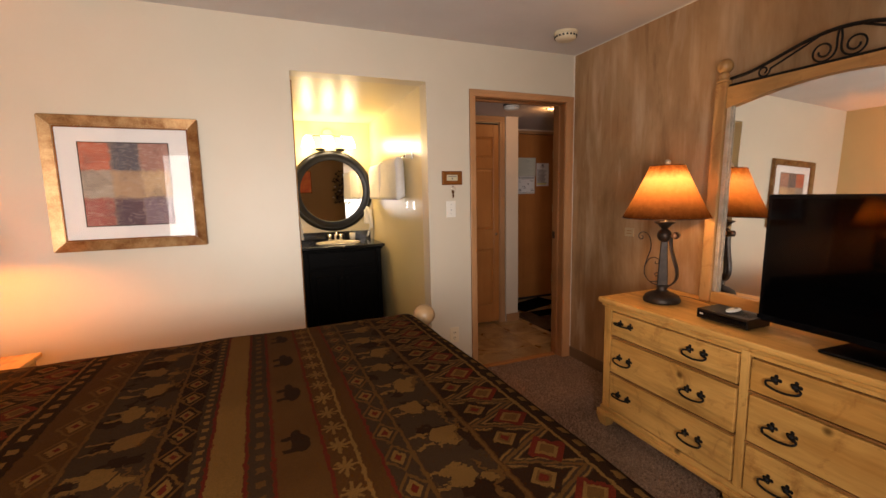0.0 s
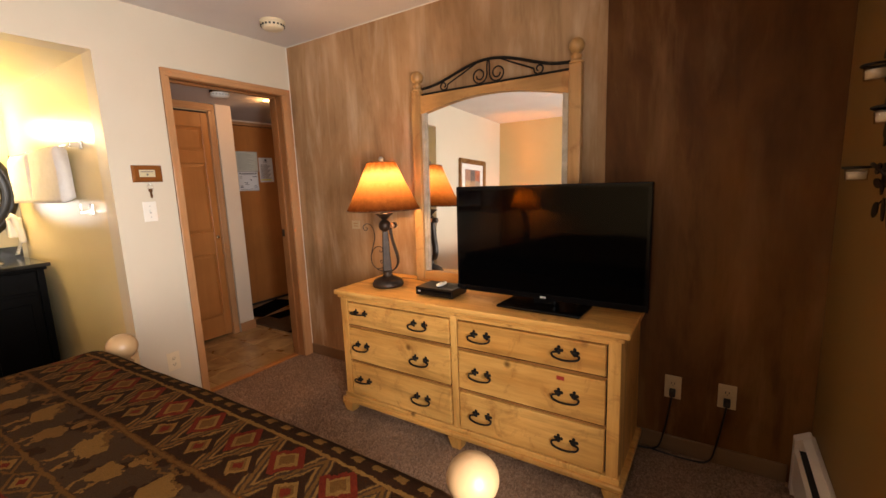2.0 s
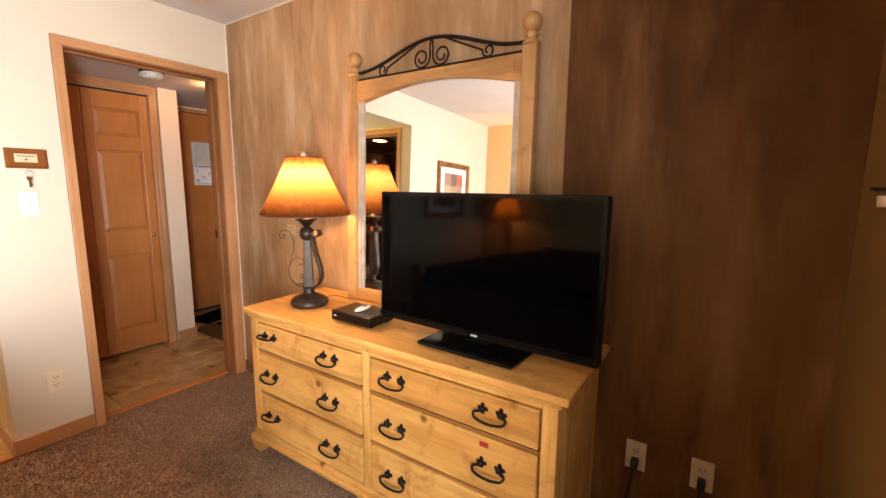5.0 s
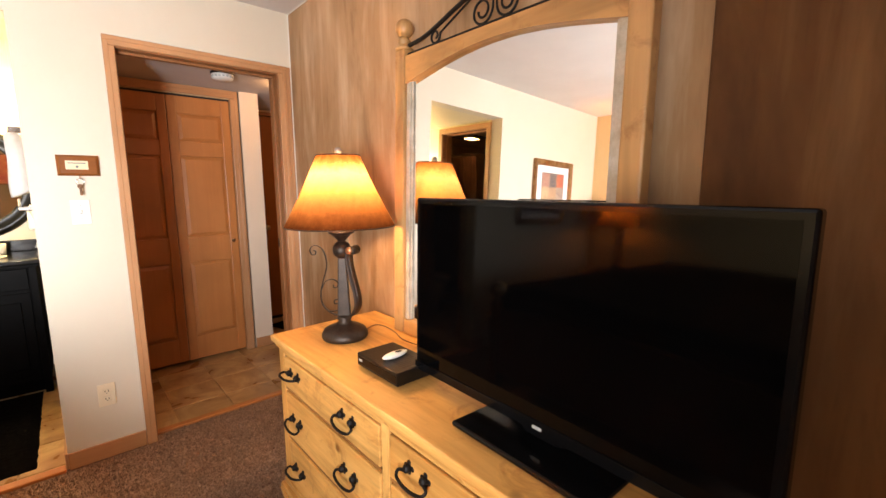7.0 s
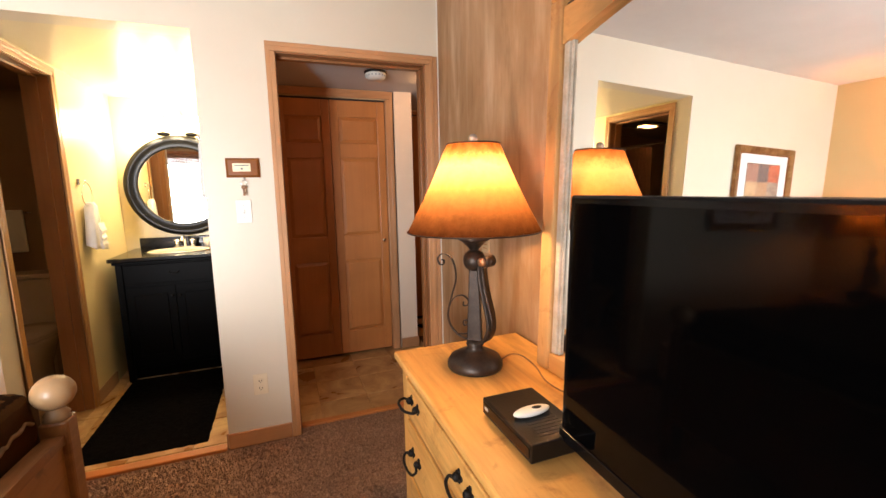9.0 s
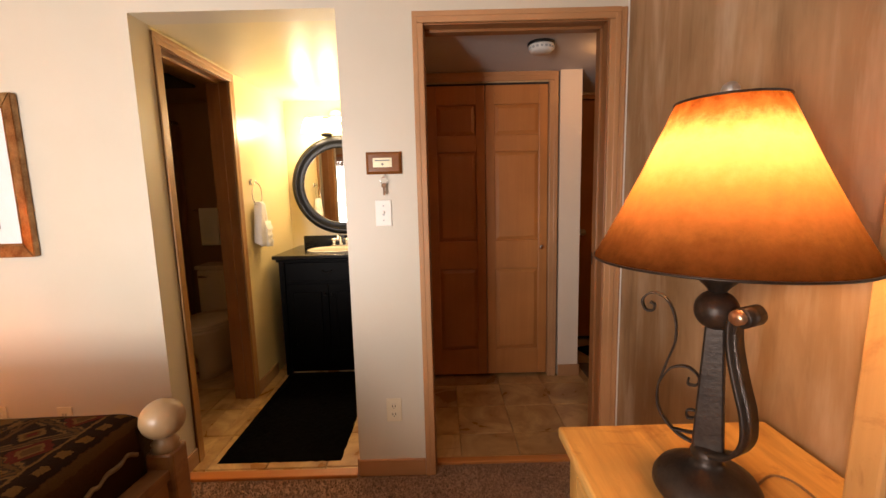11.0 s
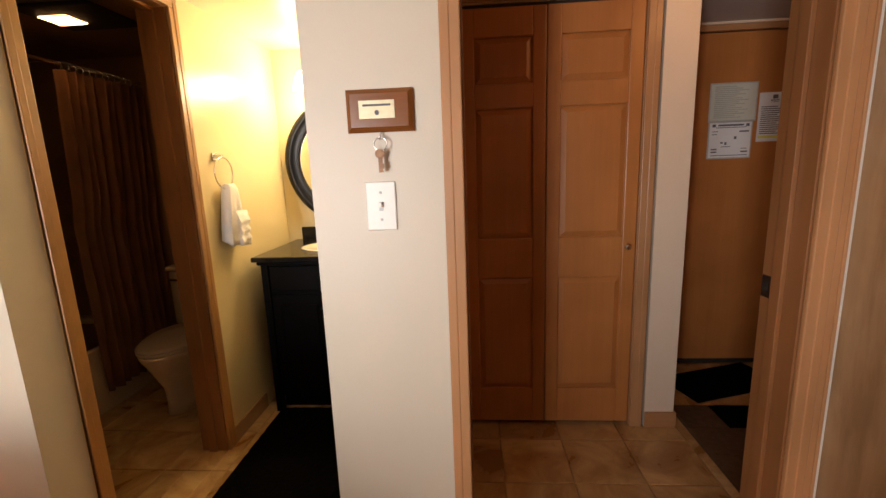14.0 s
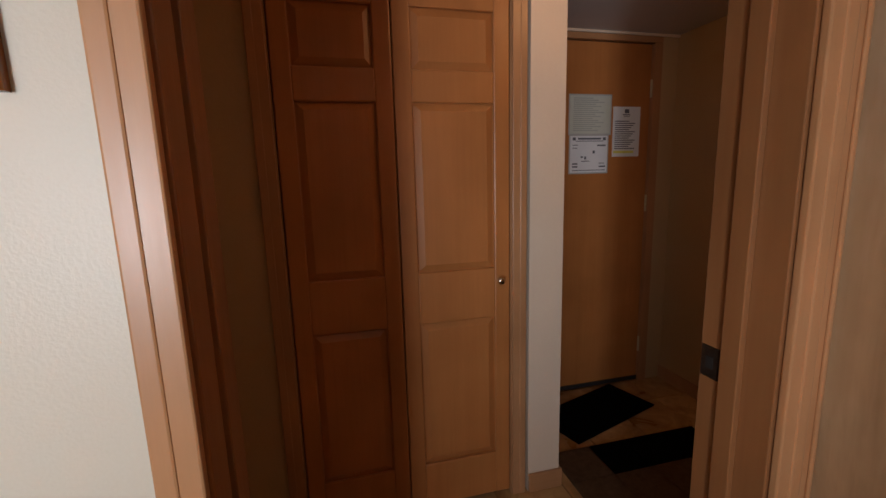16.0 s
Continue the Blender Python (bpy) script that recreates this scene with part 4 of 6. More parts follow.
plate("light_switch", "white toggle switch plate on cream wall", "light switch", (1.838, NY, 1.263), "-y", "switch")
plate("outlet", "ivory duplex outlet near the doorway", "outlet", (1.847, NY, 0.335), "-y", mat_=IVORY)
plate("outlet", "ivory duplex outlet above the heater", "outlet", (-0.008, NY, 0.345), "-y", group="outlets above the heater", mat_=IVORY)
plate("outlet", "ivory duplex outlet above the heater", "outlet", (0.30, NY, 0.335), "-y", group="outlets above the heater", mat_=IVORY)
for yy, zz in ((0.07, 0.34), (-0.15, 0.345)):
    plate("outlet", "ivory outlet plate with a black plug in it", "outlet", (EX, yy, zz), "-x", group="outlets on the brown wall", mat_=ALMOND)
    cord = thing("power_cord", "black power cord hanging from a plug", "cord", (EX - 0.02, yy, 0.0), group="cords on the brown wall")
    part("plug", box((EX - 0.045, yy - 0.013, zz - 0.035, EX - 0.0085, yy + 0.013, zz - 0.005), bevel=0.004), BLACKM, cord)
    part("cable", tube([(EX - 0.035, yy, zz - 0.03), (EX - 0.03, yy + 0.012, 0.22), (EX - 0.022, yy + 0.03, 0.10), (EX - 0.03, yy + 0.06, 0.012), (EX - 0.06, yy + 0.16, 0.012), (EX - 0.05, yy + 0.30, 0.012)], 0.0045, 6), BLACKM, cord, smooth=True)

wpl = thing("wall_plate", "small beige blank plate on the panel wall", "wall plate", (EX, 2.121, 1.087))
part("cover", box((EX - 0.006, 2.083, 1.058, EX, 2.159, 1.116), bevel=0.002), ALMOND, wpl)
part("slot", box((EX - 0.0068, 2.100, 1.094, EX - 0.0058, 2.142, 1.099), (EX - 0.0068, 2.100, 1.076, EX - 0.0058, 2.142, 1.081)), PINED, wpl)

# ---- key plaque ----
kp = thing("key_plaque", "walnut key plaque with a small brass plate", "plaque", (1.849, NY, 1.436))
bm = bmesh.new()
lo = [bm.verts.new((px, NY, pz)) for px, pz in ((1.772, 1.433), (1.926, 1.433), (1.926, 1.528), (1.772, 1.528))]
mi = [bm.verts.new((px, NY - 0.009, pz)) for px, pz in ((1.772, 1.433), (1.926, 1.433), (1.926, 1.528), (1.772, 1.528))]
hi = [bm.verts.new((px, NY - 0.019, pz)) for px, pz in ((1.783, 1.444), (1.915, 1.444), (1.915, 1.517), (1.783, 1.517))]
for r0, r1 in ((lo, mi), (mi, hi)):
    for k in range(4):
        bm.faces.new((r0[k], r0[(k + 1) % 4], r1[(k + 1) % 4], r1[k]))
bm.faces.new(hi)
bmesh.ops.recalc_face_normals(bm, faces=bm.faces)
part("board", bm, PLAQUE, kp)
bp = part("name_plate", box((1.803, NY - 0.0205, 1.462, 1.885, NY - 0.0188, 1.502), bevel=0.0006), BRASS, kp, "cream brass name plate")
bm = box((1.812, NY - 0.0212, 1.489, 1.876, NY - 0.0203, 1.4935))
lathe([(0.0055, -0.0212), (0.0055, -0.0203)], (1.844, NY, 1.475), 12, bm=bm, axis="y")
part("lettering", bm, INK, bp)
part("hook", tube([(1.848, NY - 0.012, 1.434), (1.848, NY - 0.016, 1.420), (1.848, NY - 0.026, 1.416), (1.848, NY - 0.028, 1.424)], 0.0018, 6), CHROME, kp, "", True)
key = thing("key_ring", "steel ring with a brass key hanging from a hook", "key", (1.848, NY - 0.02, 1.345))
part("ring", tube([(1.848 + 0.015 * math.sin(a), NY - 0.022, 1.405 + 0.015 * math.cos(a)) for a in [k * math.pi / 6 for k in range(13)]], 0.0014, 6), CHROME, key, "", True)
bm = lathe([(0.011, -0.0255), (0.011, -0.0235)], (1.846, NY, 1.384), 14, axis="y")
box((1.842, NY - 0.0255, 1.342, 1.852, NY - 0.0235, 1.376), (1.852, NY - 0.0255, 1.350, 1.855, NY - 0.0235, 1.362), bm=bm)
part("key_blade", bm, surf("worn_brown_key", (0.09, 0.038, 0.012), (0.18, 0.08, 0.028), 60, 0.4, 0.4, 0.1), key, "worn brass key")

# ---- framed picture on the north wall ----
PX0, PX1, PZ0, PZ1 = -0.397, 0.303, 1.111, 1.808
pic = thing("framed_picture", "square abstract print in a worn bronze frame", "picture", ((PX0 + PX1) / 2, NY, PZ0))
for nm, pts in (("frame_side", [(PX0, PZ0), (PX0 + 0.055, PZ0 + 0.055), (PX0 + 0.055, PZ1 - 0.055), (PX0, PZ1)]), ("frame_side", [(PX1, PZ1), (PX1 - 0.055, PZ1 - 0.055), (PX1 - 0.055, PZ0 + 0.055), (PX1, PZ0)]), ("frame_rail", [(PX0, PZ1), (PX0 + 0.055, PZ1 - 0.055), (PX1 - 0.055, PZ1 - 0.055), (PX1, PZ1)]), ("frame_rail", [(PX1, PZ0), (PX1 - 0.055, PZ0 + 0.055), (PX0 + 0.055, PZ0 + 0.055), (PX0, PZ0)])):
    bm = bmesh.new()
    back = [bm.verts.new((a, NY - 0.002, c)) for a, c in pts]
    fr = [bm.verts.new((a, NY - (0.034 if k in (0, 3) else 0.020), c)) for k, (a, c) in enumerate(pts)]
    bm.faces.new(back[::-1])
    bm.faces.new(fr)
    for k in range(4):
        bm.faces.new((back[k], back[(k + 1) % 4], fr[(k + 1) % 4], fr[k]))
    bmesh.ops.recalc_face_normals(bm, faces=bm.faces)
    bmesh.ops.bevel(bm, geom=list(bm.edges), offset=0.004, segments=2, affect="EDGES")
    part(nm, bm, SILVERLEAF, pic)
mount = part("mount", box((PX0 + 0.05, NY - 0.012, PZ0 + 0.05, PX1 - 0.05, NY - 0.006, PZ1 - 0.05)), MATB, pic, "white picture mount")
QX0, QX1, QZ0, QZ1 = PX0 + 0.15, PX1 - 0.155, PZ0 + 0.13, PZ1 - 0.135


def print_mat():
    """Nine soft-edged blocks of paint, clouded and brushed into one another."""
    m, nt, b = blank("abstract_print_ink")
    tc, sep = nt.nodes.new("ShaderNodeTexCoord"), nt.nodes.new("ShaderNodeSeparateXYZ")
    nt.links.new(tc.outputs["Generated"], sep.inputs[0])
    v = coords(nt)
    warp, brush, cloud = noise_tex(nt, v, 26, 4.0, 0.6), noise_tex(nt, coords(nt, (1, 1, 3.0)), 16, 6.0, 0.68, 1.6), noise_tex(nt, v, 9, 4.0, 0.6, 0.8)
    off = (X(nt, warp) - 0.5) * 0.10
    u, w = X(nt, sep.outputs[0]) + off, X(nt, sep.outputs[2]) - off
    c = mix(nt, 0.0, (0.3, 0.2, 0.15), (0.3, 0.2, 0.15))
    blocks = (((0.48, 0.10, 0.05), (0.10, 0.085, 0.10), (0.36, 0.17, 0.13)), ((0.33, 0.27, 0.22), (0.42, 0.26, 0.15), (0.54, 0.36, 0.20)), ((0.30, 0.04, 0.035), (0.10, 0.045, 0.06), (0.20, 0.13, 0.16)))
    for k, row in enumerate(blocks):
        for q, col in enumerate(row):
            soft = lambda s_, e, way: ((s_ - e) * (way * 22.0) + 0.5).op("MAXIMUM", 0.0).op("MINIMUM", 1.0)
            f = soft(u, q / 3 if q else -1.0, 1) * soft(u, (q + 1) / 3 if q < 2 else 2.0, -1) * soft(w, 1 - (k + 1) / 3 if k < 2 else -1.0, 1) * soft(w, 1 - k / 3 if k else 2.0, -1)
            c = mix(nt, f, c, col)
    c = mix(nt, ramp(nt, brush, (0.50, (0, 0, 0)), (0.74, (0.5, 0.5, 0.5))), c, (0.62, 0.50, 0.42))
    c = mix(nt, ramp(nt, cloud, (0.52, (0, 0, 0)), (0.75, (0.55, 0.55, 0.55))), c, (0.07, 0.045, 0.05))
    nt.links.new(c, b.inputs["Base Color"])
    b.inputs["Roughness"].default_value = 0.6
    return m


part("print", box((QX0, NY - 0.0128, QZ0, QX1, NY - 0.0118, QZ1)), print_mat(), mount)
# Dark strips draw the shadow that the deep frame throws on the mount
slip = [(PX0 + 0.054, PZ0 + 0.054, PX0 + 0.060, PZ1 - 0.054), (PX1 - 0.060, PZ0 + 0.054, PX1 - 0.054, PZ1 - 0.054), (PX0 + 0.060, PZ0 + 0.054, PX1 - 0.060, PZ0 + 0.060), (PX0 + 0.060, PZ1 - 0.060, PX1 - 0.060, PZ1 - 0.054)]
for a, c, d, e in slip:
    part("slip", box((a, NY - 0.0195, c, d, NY - 0.0118, e)), PLAQUE, pic, "dark strip for the shadow inside the frame")
rim_ = part("print_border", box((QX0 - 0.005, NY - 0.0130, QZ0 - 0.005, QX1 + 0.005, NY - 0.0121, QZ0), (QX0 - 0.005, NY - 0.0130, QZ1, QX1 + 0.005, NY - 0.0121, QZ1 + 0.005), (QX0 - 0.005, NY - 0.0130, QZ0, QX0, NY - 0.0121, QZ1), (QX1, NY - 0.0130, QZ0, QX1 + 0.005, NY - 0.0121, QZ1)), IRON, mount, "thin dark line round the print")
gp = part("pane", box((PX0 + 0.052, NY - 0.0175, PZ0 + 0.052, PX1 - 0.052, NY - 0.0155, PZ1 - 0.052)), GLASS, pic)
gp.visible_shadow = False

# ---- small red picture on the south wall ----
rp = thing("red_picture", "small red and orange canvas picture on tan wall", "picture", (1.30, SY, 1.44))
part("canvas", box((1.10, SY + 0.003, 1.455, 1.495, SY + 0.026, 1.885), bevel=0.003), surf("red_canvas_paint", (0.42, 0.05, 0.015), (0.70, 0.20, 0.04), 5, 0.6, 0.0, 0.3, fine=90), rp)
for zz in (1.44, 1.885):
    part("frame_rail", box((1.085, SY + 0.002, zz, 1.51, SY + 0.03, zz + 0.015), bevel=0.002), PLAQUE, rp)
for xx in (1.085, 1.495):
    part("frame_side", box((xx, SY + 0.002, 1.455, xx + 0.015, SY + 0.03, 1.885), bevel=0.002), PLAQUE, rp)

# ---- smoke detectors, downlight ----


def detector(x, y, z, r, label):
    t = thing("smoke_detector", label, "smoke detector", (x, y, z))
    part("base_ring", lathe([(r, 0.0), (r, -0.012), (r * 0.97, -0.014), (0, -0.014)], (x, y, z), 32), IVORY if r > 0.075 else BLACKM, t, "", True)
    part("body", lathe([(r * 0.93, -0.0142), (r * 0.93, -0.022), (r * 0.86, -0.04), (r * 0.7, -0.05), (0, -0.052)], (x, y, z), 32), IVORY if r > 0.075 else PLASTIC, t, "", True)
    bm = bmesh.new()
    for k in range(18):
        a = k * math.pi / 9
        box((r * 0.88, -0.006, -0.036, r * 0.95, 0.006, -0.026), bm=bm)
        bmesh.ops.rotate(bm, verts=bm.verts[-8:], cent=(0, 0, 0), matrix=Matrix.Rotation(a, 3, "Z"))
    bmesh.ops.translate(bm, verts=bm.verts, vec=(x, y, z))
    part("vents", bm, DARKSLOT if r > 0.075 else GREYP, t)


detector(2.52, 2.345, CZ, 0.076, "ivory round smoke detector on bedroom ceiling")
detector(2.655, 3.24, HZ, 0.073, "white smoke detector on the hall ceiling")
dl = thing("downlight", "small recessed ceiling light in the hall", "ceiling light", (3.11, 3.29, HZ))
part("rim", lathe([(0.047, 0.0), (0.047, -0.005), (0.034, -0.007), (0.034, -0.001)], (3.11, 3.29, HZ), 28), PLASTIC, dl, "", True)
part("lens", lathe([(0.033, 0.0), (0.033, -0.004), (0.0, -0.005)], (3.11, 3.29, HZ), 28), DOWNM, dl, "lit frosted lens")

# ---- bed ----
bed = thing("bed", "pine bed with ball-topped corner posts and footboard", "bed", (0.25, 1.12, 0))
FX = 1.365
for yy in (0.325, 1.905):
    post = part("post", box((FX - 0.036, yy - 0.036, 0, FX + 0.036, yy + 0.036, 0.685), bevel=0.008), BEDW, bed)
    part("finial", ball((FX, yy, 0.768), 0.055, sz=0.95, n=28, bm=lathe([(0.036, 0.685), (0.030, 0.694), (0.034, 0.702), (0.024, 0.712), (0.022, 0.725)], (FX, yy, 0), 24)), BALLM, post, "pale turned ball finial", True)
arch = [(0.36 + 1.51 * k / 24, 0.612 + 0.035 * math.sin(math.pi * k / 24) ** 0.8) for k in range(25)]
part("footboard", outline([(1.87, 0.22), (0.36, 0.22)] + arch, 0.032, lambda a, c, d: Vector((FX - 0.016 + d, a, c))), BEDW, bed)
cap = [(a, c + 0.001) for a, c in arch] + [(a, c + 0.03) for a, c in arch[::-1]]
part("top_rail", outline(cap, 0.05, lambda a, c, d: Vector((FX - 0.025 + d, a, c))), BEDW, bed)
for yy in (0.345, 1.865):
    part("side_rail", box((-0.84, yy, 0.24, FX - 0.036, yy + 0.028, 0.40), bevel=0.004), BEDW, bed)
for yy in (0.36, 1.86):
    part("head_leg", box((-0.86, yy - 0.03, 0, -0.80, yy + 0.03, 0.5), bevel=0.005), BEDW, bed)
part("mattress", box((-0.85, 0.375, 0.36, 1.27, 1.855, 0.765), bevel=0.05, seg=3), TOWEL, bed, "white mattress under the spread")


def swing(t):
    """Turns a thing a little about the near foot post, as the bed stands."""
    t.matrix_world = Matrix.Translation((1.365, 0.325, 0)) @ Matrix.Rotation(radians(1.3), 4, "Z") @ Matrix.Translation((-1.365, -0.325, 0)) @ Matrix.Translation(t.location)


swing(bed)


def bedspread():
    EXX, YN, YS, R, ZT = 1.328, 1.945, 0.295, 0.075, 0.79
    bm = bmesh.new()
    uvl = bm.loops.layers.uv.new("UVMap")

    def fold(a, e, r):
        s = a - (e - r)
        if s <= 0:
            return a, 0.0
        if s < r * math.pi / 2:
            return e - r + r * math.sin(s / r), r * (1 - math.cos(s / r))
        return e, r + s - r * math.pi / 2

    na, nb = 118, 150
    grid, par = [], {}
    for i in range(na):
        a = -0.86 + (1.305 + 0.19 + 0.86) * i / (na - 1)
        row = []
        for j in range(nb):
            b0 = (YS - 0.44) + (YN + 0.44 - YS + 0.44) * j / (nb - 1)
            x, d1 = fold(a, EXX, R)
            if b0 > (YN + YS) / 2:
                y, d2 = fold(b0, YN, R)
            else:
                y, d2 = fold(-b0, -YS, R)
                y = -y
            z = ZT - min(d1 + d2, 0.56)
            crown = 0.012 * math.cos((y - 1.12) / 0.83 * 1.4)
            wr = noise.noise(Vector((x * 3.1, y * 4.3, z * 3.0))) * 0.009 + noise.noise(Vector((x * 9, y * 8, z * 5))) * 0.003
            side = min(1.0, d2 / 0.2)
            y += math.copysign(1, y - 1.12) * side * (0.012 * math.sin(a * 17) + 0.02 * noise.noise(Vector((a * 4, 2.0, z * 2))) + 0.012)
            if d1 > 0.03:
                y = min(max(y, 0.37), 1.862)
            v = bm.verts.new((x + (wr * 0.5 if d1 > 0.05 else 0), y, z + (wr + crown) * (1 - side)))
            par[v] = (a, b0)
            row.append(v)
        grid.append(row)
    for r0, r1 in zip(grid, grid[1:]):
        for j in range(nb - 1):
            f = bm.faces.new((r0[j], r1[j], r1[j + 1], r0[j + 1]))
            for lp in f.loops:
                lp[uvl].uv = par[lp.vert]
    t = thing("bedspread", "woven lodge-pattern bedspread in brown, slate and red", "bedspread", (0.25, 1.12, 0.24))
    bmesh.ops.recalc_face_normals(bm, faces=bm.faces)
    ob = part("cloth", bm, SPREAD, t, "", True)
    sol = ob.modifiers.new("thick", "SOLIDIFY")
    sol.thickness, sol.offset = 0.008, -1.0
    hem = [(1.331 + 0.004 * math.sin(k * 1.9), 0.39 + 1.45 * k / 60, 0.715 + 0.006 * math.sin(k * 2.7) + 0.004 * math.sin(k * 0.9)) for k in range(61)]
    part("hem", tube(hem, 0.006, 6), surf("tan_hem_cord", (0.16, 0.085, 0.03), (0.22, 0.125, 0.05), 60, 0.9), t, "tan corded hem", True)
    swing(t)


bedspread()

# ---- lamps ----


def strap(x, y, z, pts, wide, thick):
    """A flat iron strap bent along points (side, height), smoothed."""
    line = []
    ext = [pts[0]] + list(pts) + [pts[-1]]
    for p0, p1, p2, p3 in zip(ext, ext[1:], ext[2:], ext[3:]):
        for k in range(5):
            q = k / 5
            line.append(Vector([0.5 * (2 * b + (c - a) * q + (2 * a - 5 * b + 4 * c - d) * q * q + (3 * b - a - 3 * c + d) * q ** 3) for a, b, c, d in zip(p0, p1, p2, p3)]))
    line.append(Vector(pts[-1]))
    bm = bmesh.new()
    rows = []
    for k, p in enumerate(line):
        d = (line[min(k + 1, len(line) - 1)] - line[max(k - 1, 0)]).normalized()
        nrm = Vector((-d.y, d.x)) * thick / 2
        rows.append([bm.verts.new((x + sx * wide / 2, y + p.x + sn * nrm.x, z + p.y + sn * nrm.y)) for sx, sn in ((-1, -1), (1, -1), (1, 1), (-1, 1))])
    for r0, r1 in zip(rows, rows[1:]):
        for k in range(4):
            bm.faces.new((r0[k], r0[(k + 1) % 4], r1[(k + 1) % 4], r1[k]))
    bm.faces.new(rows[0])
    bm.faces.new(rows[-1])
    bmesh.ops.recalc_face_normals(bm, faces=bm.faces)
    return bm


def table_lamp(at, label, shade_cloth, bulb=0.595):
    x, y, z = at
    t = thing("table_lamp", label, "lamp", at)
    part("base", lathe([(0.0, 0.0), (0.089, 0.0), (0.093, 0.008), (0.092, 0.020), (0.083, 0.036), (0.058, 0.050), (0.034, 0.058), (0.024, 0.07), (0.030, 0.080), (0.022, 0.092), (0.0, 0.094)], at, 36), BRONZE, t, "", True)
    bar = box((x - 0.010, y - 0.016, z + 0.075, x + 0.010, y + 0.016, z + 0.335))
    for v in bar.verts:
        if v.co.z < z + 0.2:
            v.co.y = y + (v.co.y - y) * 1.7
    bmesh.ops.bevel(bar, geom=list(bar.edges), offset=0.004, segments=2, affect="EDGES", profile=0.5)
    part("column", bar, BRONZE, t, "flat bronze column flaring to its foot")
    part("ball", ball((x, y, z + 0.362), 0.037, n=22), BRONZE, t, "", True)
    part("scroll", strap(x, y, z, [(0.004, 0.088), (0.050, 0.100), (0.084, 0.135), (0.092, 0.180), (0.078, 0.240), (0.064, 0.290), (0.066, 0.335), (0.082, 0.370), (0.108, 0.380), (0.126, 0.364), (0.120, 0.344), (0.106, 0.344), (0.104, 0.356), (0.112, 0.360)], 0.011, 0.0035), BRONZE, t, "curled iron scroll", True)
    part("curl", strap(x, y, z, [(0.088, 0.200), (0.070, 0.232), (0.042, 0.242), (0.022, 0.228), (0.024, 0.210), (0.038, 0.208), (0.038, 0.220)], 0.010, 0.003), BRONZE, t, "", True)
    part("curl", strap(x, y, z, [(0.060, 0.108), (0.026, 0.112), (0.014, 0.132), (0.022, 0.156), (0.038, 0.154), (0.036, 0.140), (0.026, 0.142)], 0.010, 0.003), BRONZE, t, "", True)
    bow = strap(x, y, z, [(-0.006, 0.084), (-0.044, 0.098), (-0.068, 0.136), (-0.067, 0.186), (-0.050, 0.245), (-0.037, 0.300), (-0.034, 0.345), (-0.044, 0.372), (-0.060, 0.378), (-0.070, 0.364), (-0.062, 0.350), (-0.050, 0.356)], 0.044, 0.007)
    pin = lathe([(0.0, -0.030), (0.013, -0.030), (0.015, 0.0), (0.013, 0.030), (0.0, 0.030)], (x, y - 0.052, z + 0.364), 14, axis="x")
    for bm in (bow, pin):
        bmesh.ops.rotate(bm, verts=bm.verts, cent=(x, y, z), matrix=Matrix.Rotation(radians(-26), 3, "Z"))
    part("bowed_strap", bow, BRONZE, t, "broad bowed iron strap rolled at its top", True)
    part("pin_cap", pin, COPPER, t, "copper rivet end", True)
    part("neck", lathe([(0.012, 0.39), (0.018, 0.402), (0.040, 0.424), (0.052, 0.430), (0.052, 0.436), (0.010, 0.442), (0.010, bulb - 0.062)], at, 24), BRONZE, t, "", True)
    part("socket", lathe([(0.018, bulb - 0.064), (0.018, bulb - 0.034), (0.0, bulb - 0.03)], at, 16), BRASS, t, "", True)
    part("bulb_glass", ball((x, y, z + bulb), 0.026, sz=1.25, n=14), BULBM, t, "lit frosted bulb", True)
    part("harp", tube([(x, y - 0.012, z + 0.50), (x, y - 0.05, z + 0.57), (x, y - 0.045, z + 0.67), (x, y, z + 0.728), (x, y + 0.045, z + 0.67), (x, y + 0.05, z + 0.57), (x, y + 0.012, z + 0.50)], 0.002, 6), BRASS, t, "", True)
    n, rings = 64, 14
    bm = bmesh.new()
    uvl = bm.loops.layers.uv.new("UVMap")
    rows = []
    for k in range(rings + 1):
        f = k / rings
        r = 0.213 + (0.083 - 0.213) * (f + 0.10 * math.sin(math.pi * f) * 0.35)
        rows.append([bm.verts.new((x + r * math.cos(2 * math.pi * i / n), y + r * math.sin(2 * math.pi * i / n), z + 0.458 + 0.272 * f)) for i in range(n)])
    for k in range(rings):
        for i in range(n):
            vs = (rows[k][i], rows[k][(i + 1) % n], rows[k + 1][(i + 1) % n], rows[k + 1][i])
            fc = bm.faces.new(vs)
            for lp, (uu, vv) in zip(fc.loops, ((i / n, k), ((i + 1) / n, k), ((i + 1) / n, k + 1), (i / n, k + 1))):
                lp[uvl].uv = (uu, vv / rings)
    shade = part("shade", bm, shade_cloth, t, "amber parchment cone shade with smoked rims, lit", True)
    for r, h in ((0.214, 0.458), (0.084, 0.730)):
        part("rim", tube([(x + r * math.cos(a), y + r * math.sin(a), z + h) for a in [k * math.pi / 12 for k in range(25)]], 0.0022, 6), BRONZE, shade, "dark bound rim", True)
    part("spider", box((x - 0.083, y - 0.002, z + 0.727, x + 0.083, y + 0.002, z + 0.730), (x - 0.002, y - 0.083, z + 0.727, x + 0.002, y + 0.083, z + 0.730)), BRASS, t)
    part("finial", ball((x, y, z + 0.747), 0.015, n=16, bm=lathe([(0.005, 0.728), (0.008, 0.733), (0.006, 0.738)], at, 14)), PEWTER, t, "dull pewter ball finial", True)
    t.rotation_euler = (0, 0, radians(50))
    return t


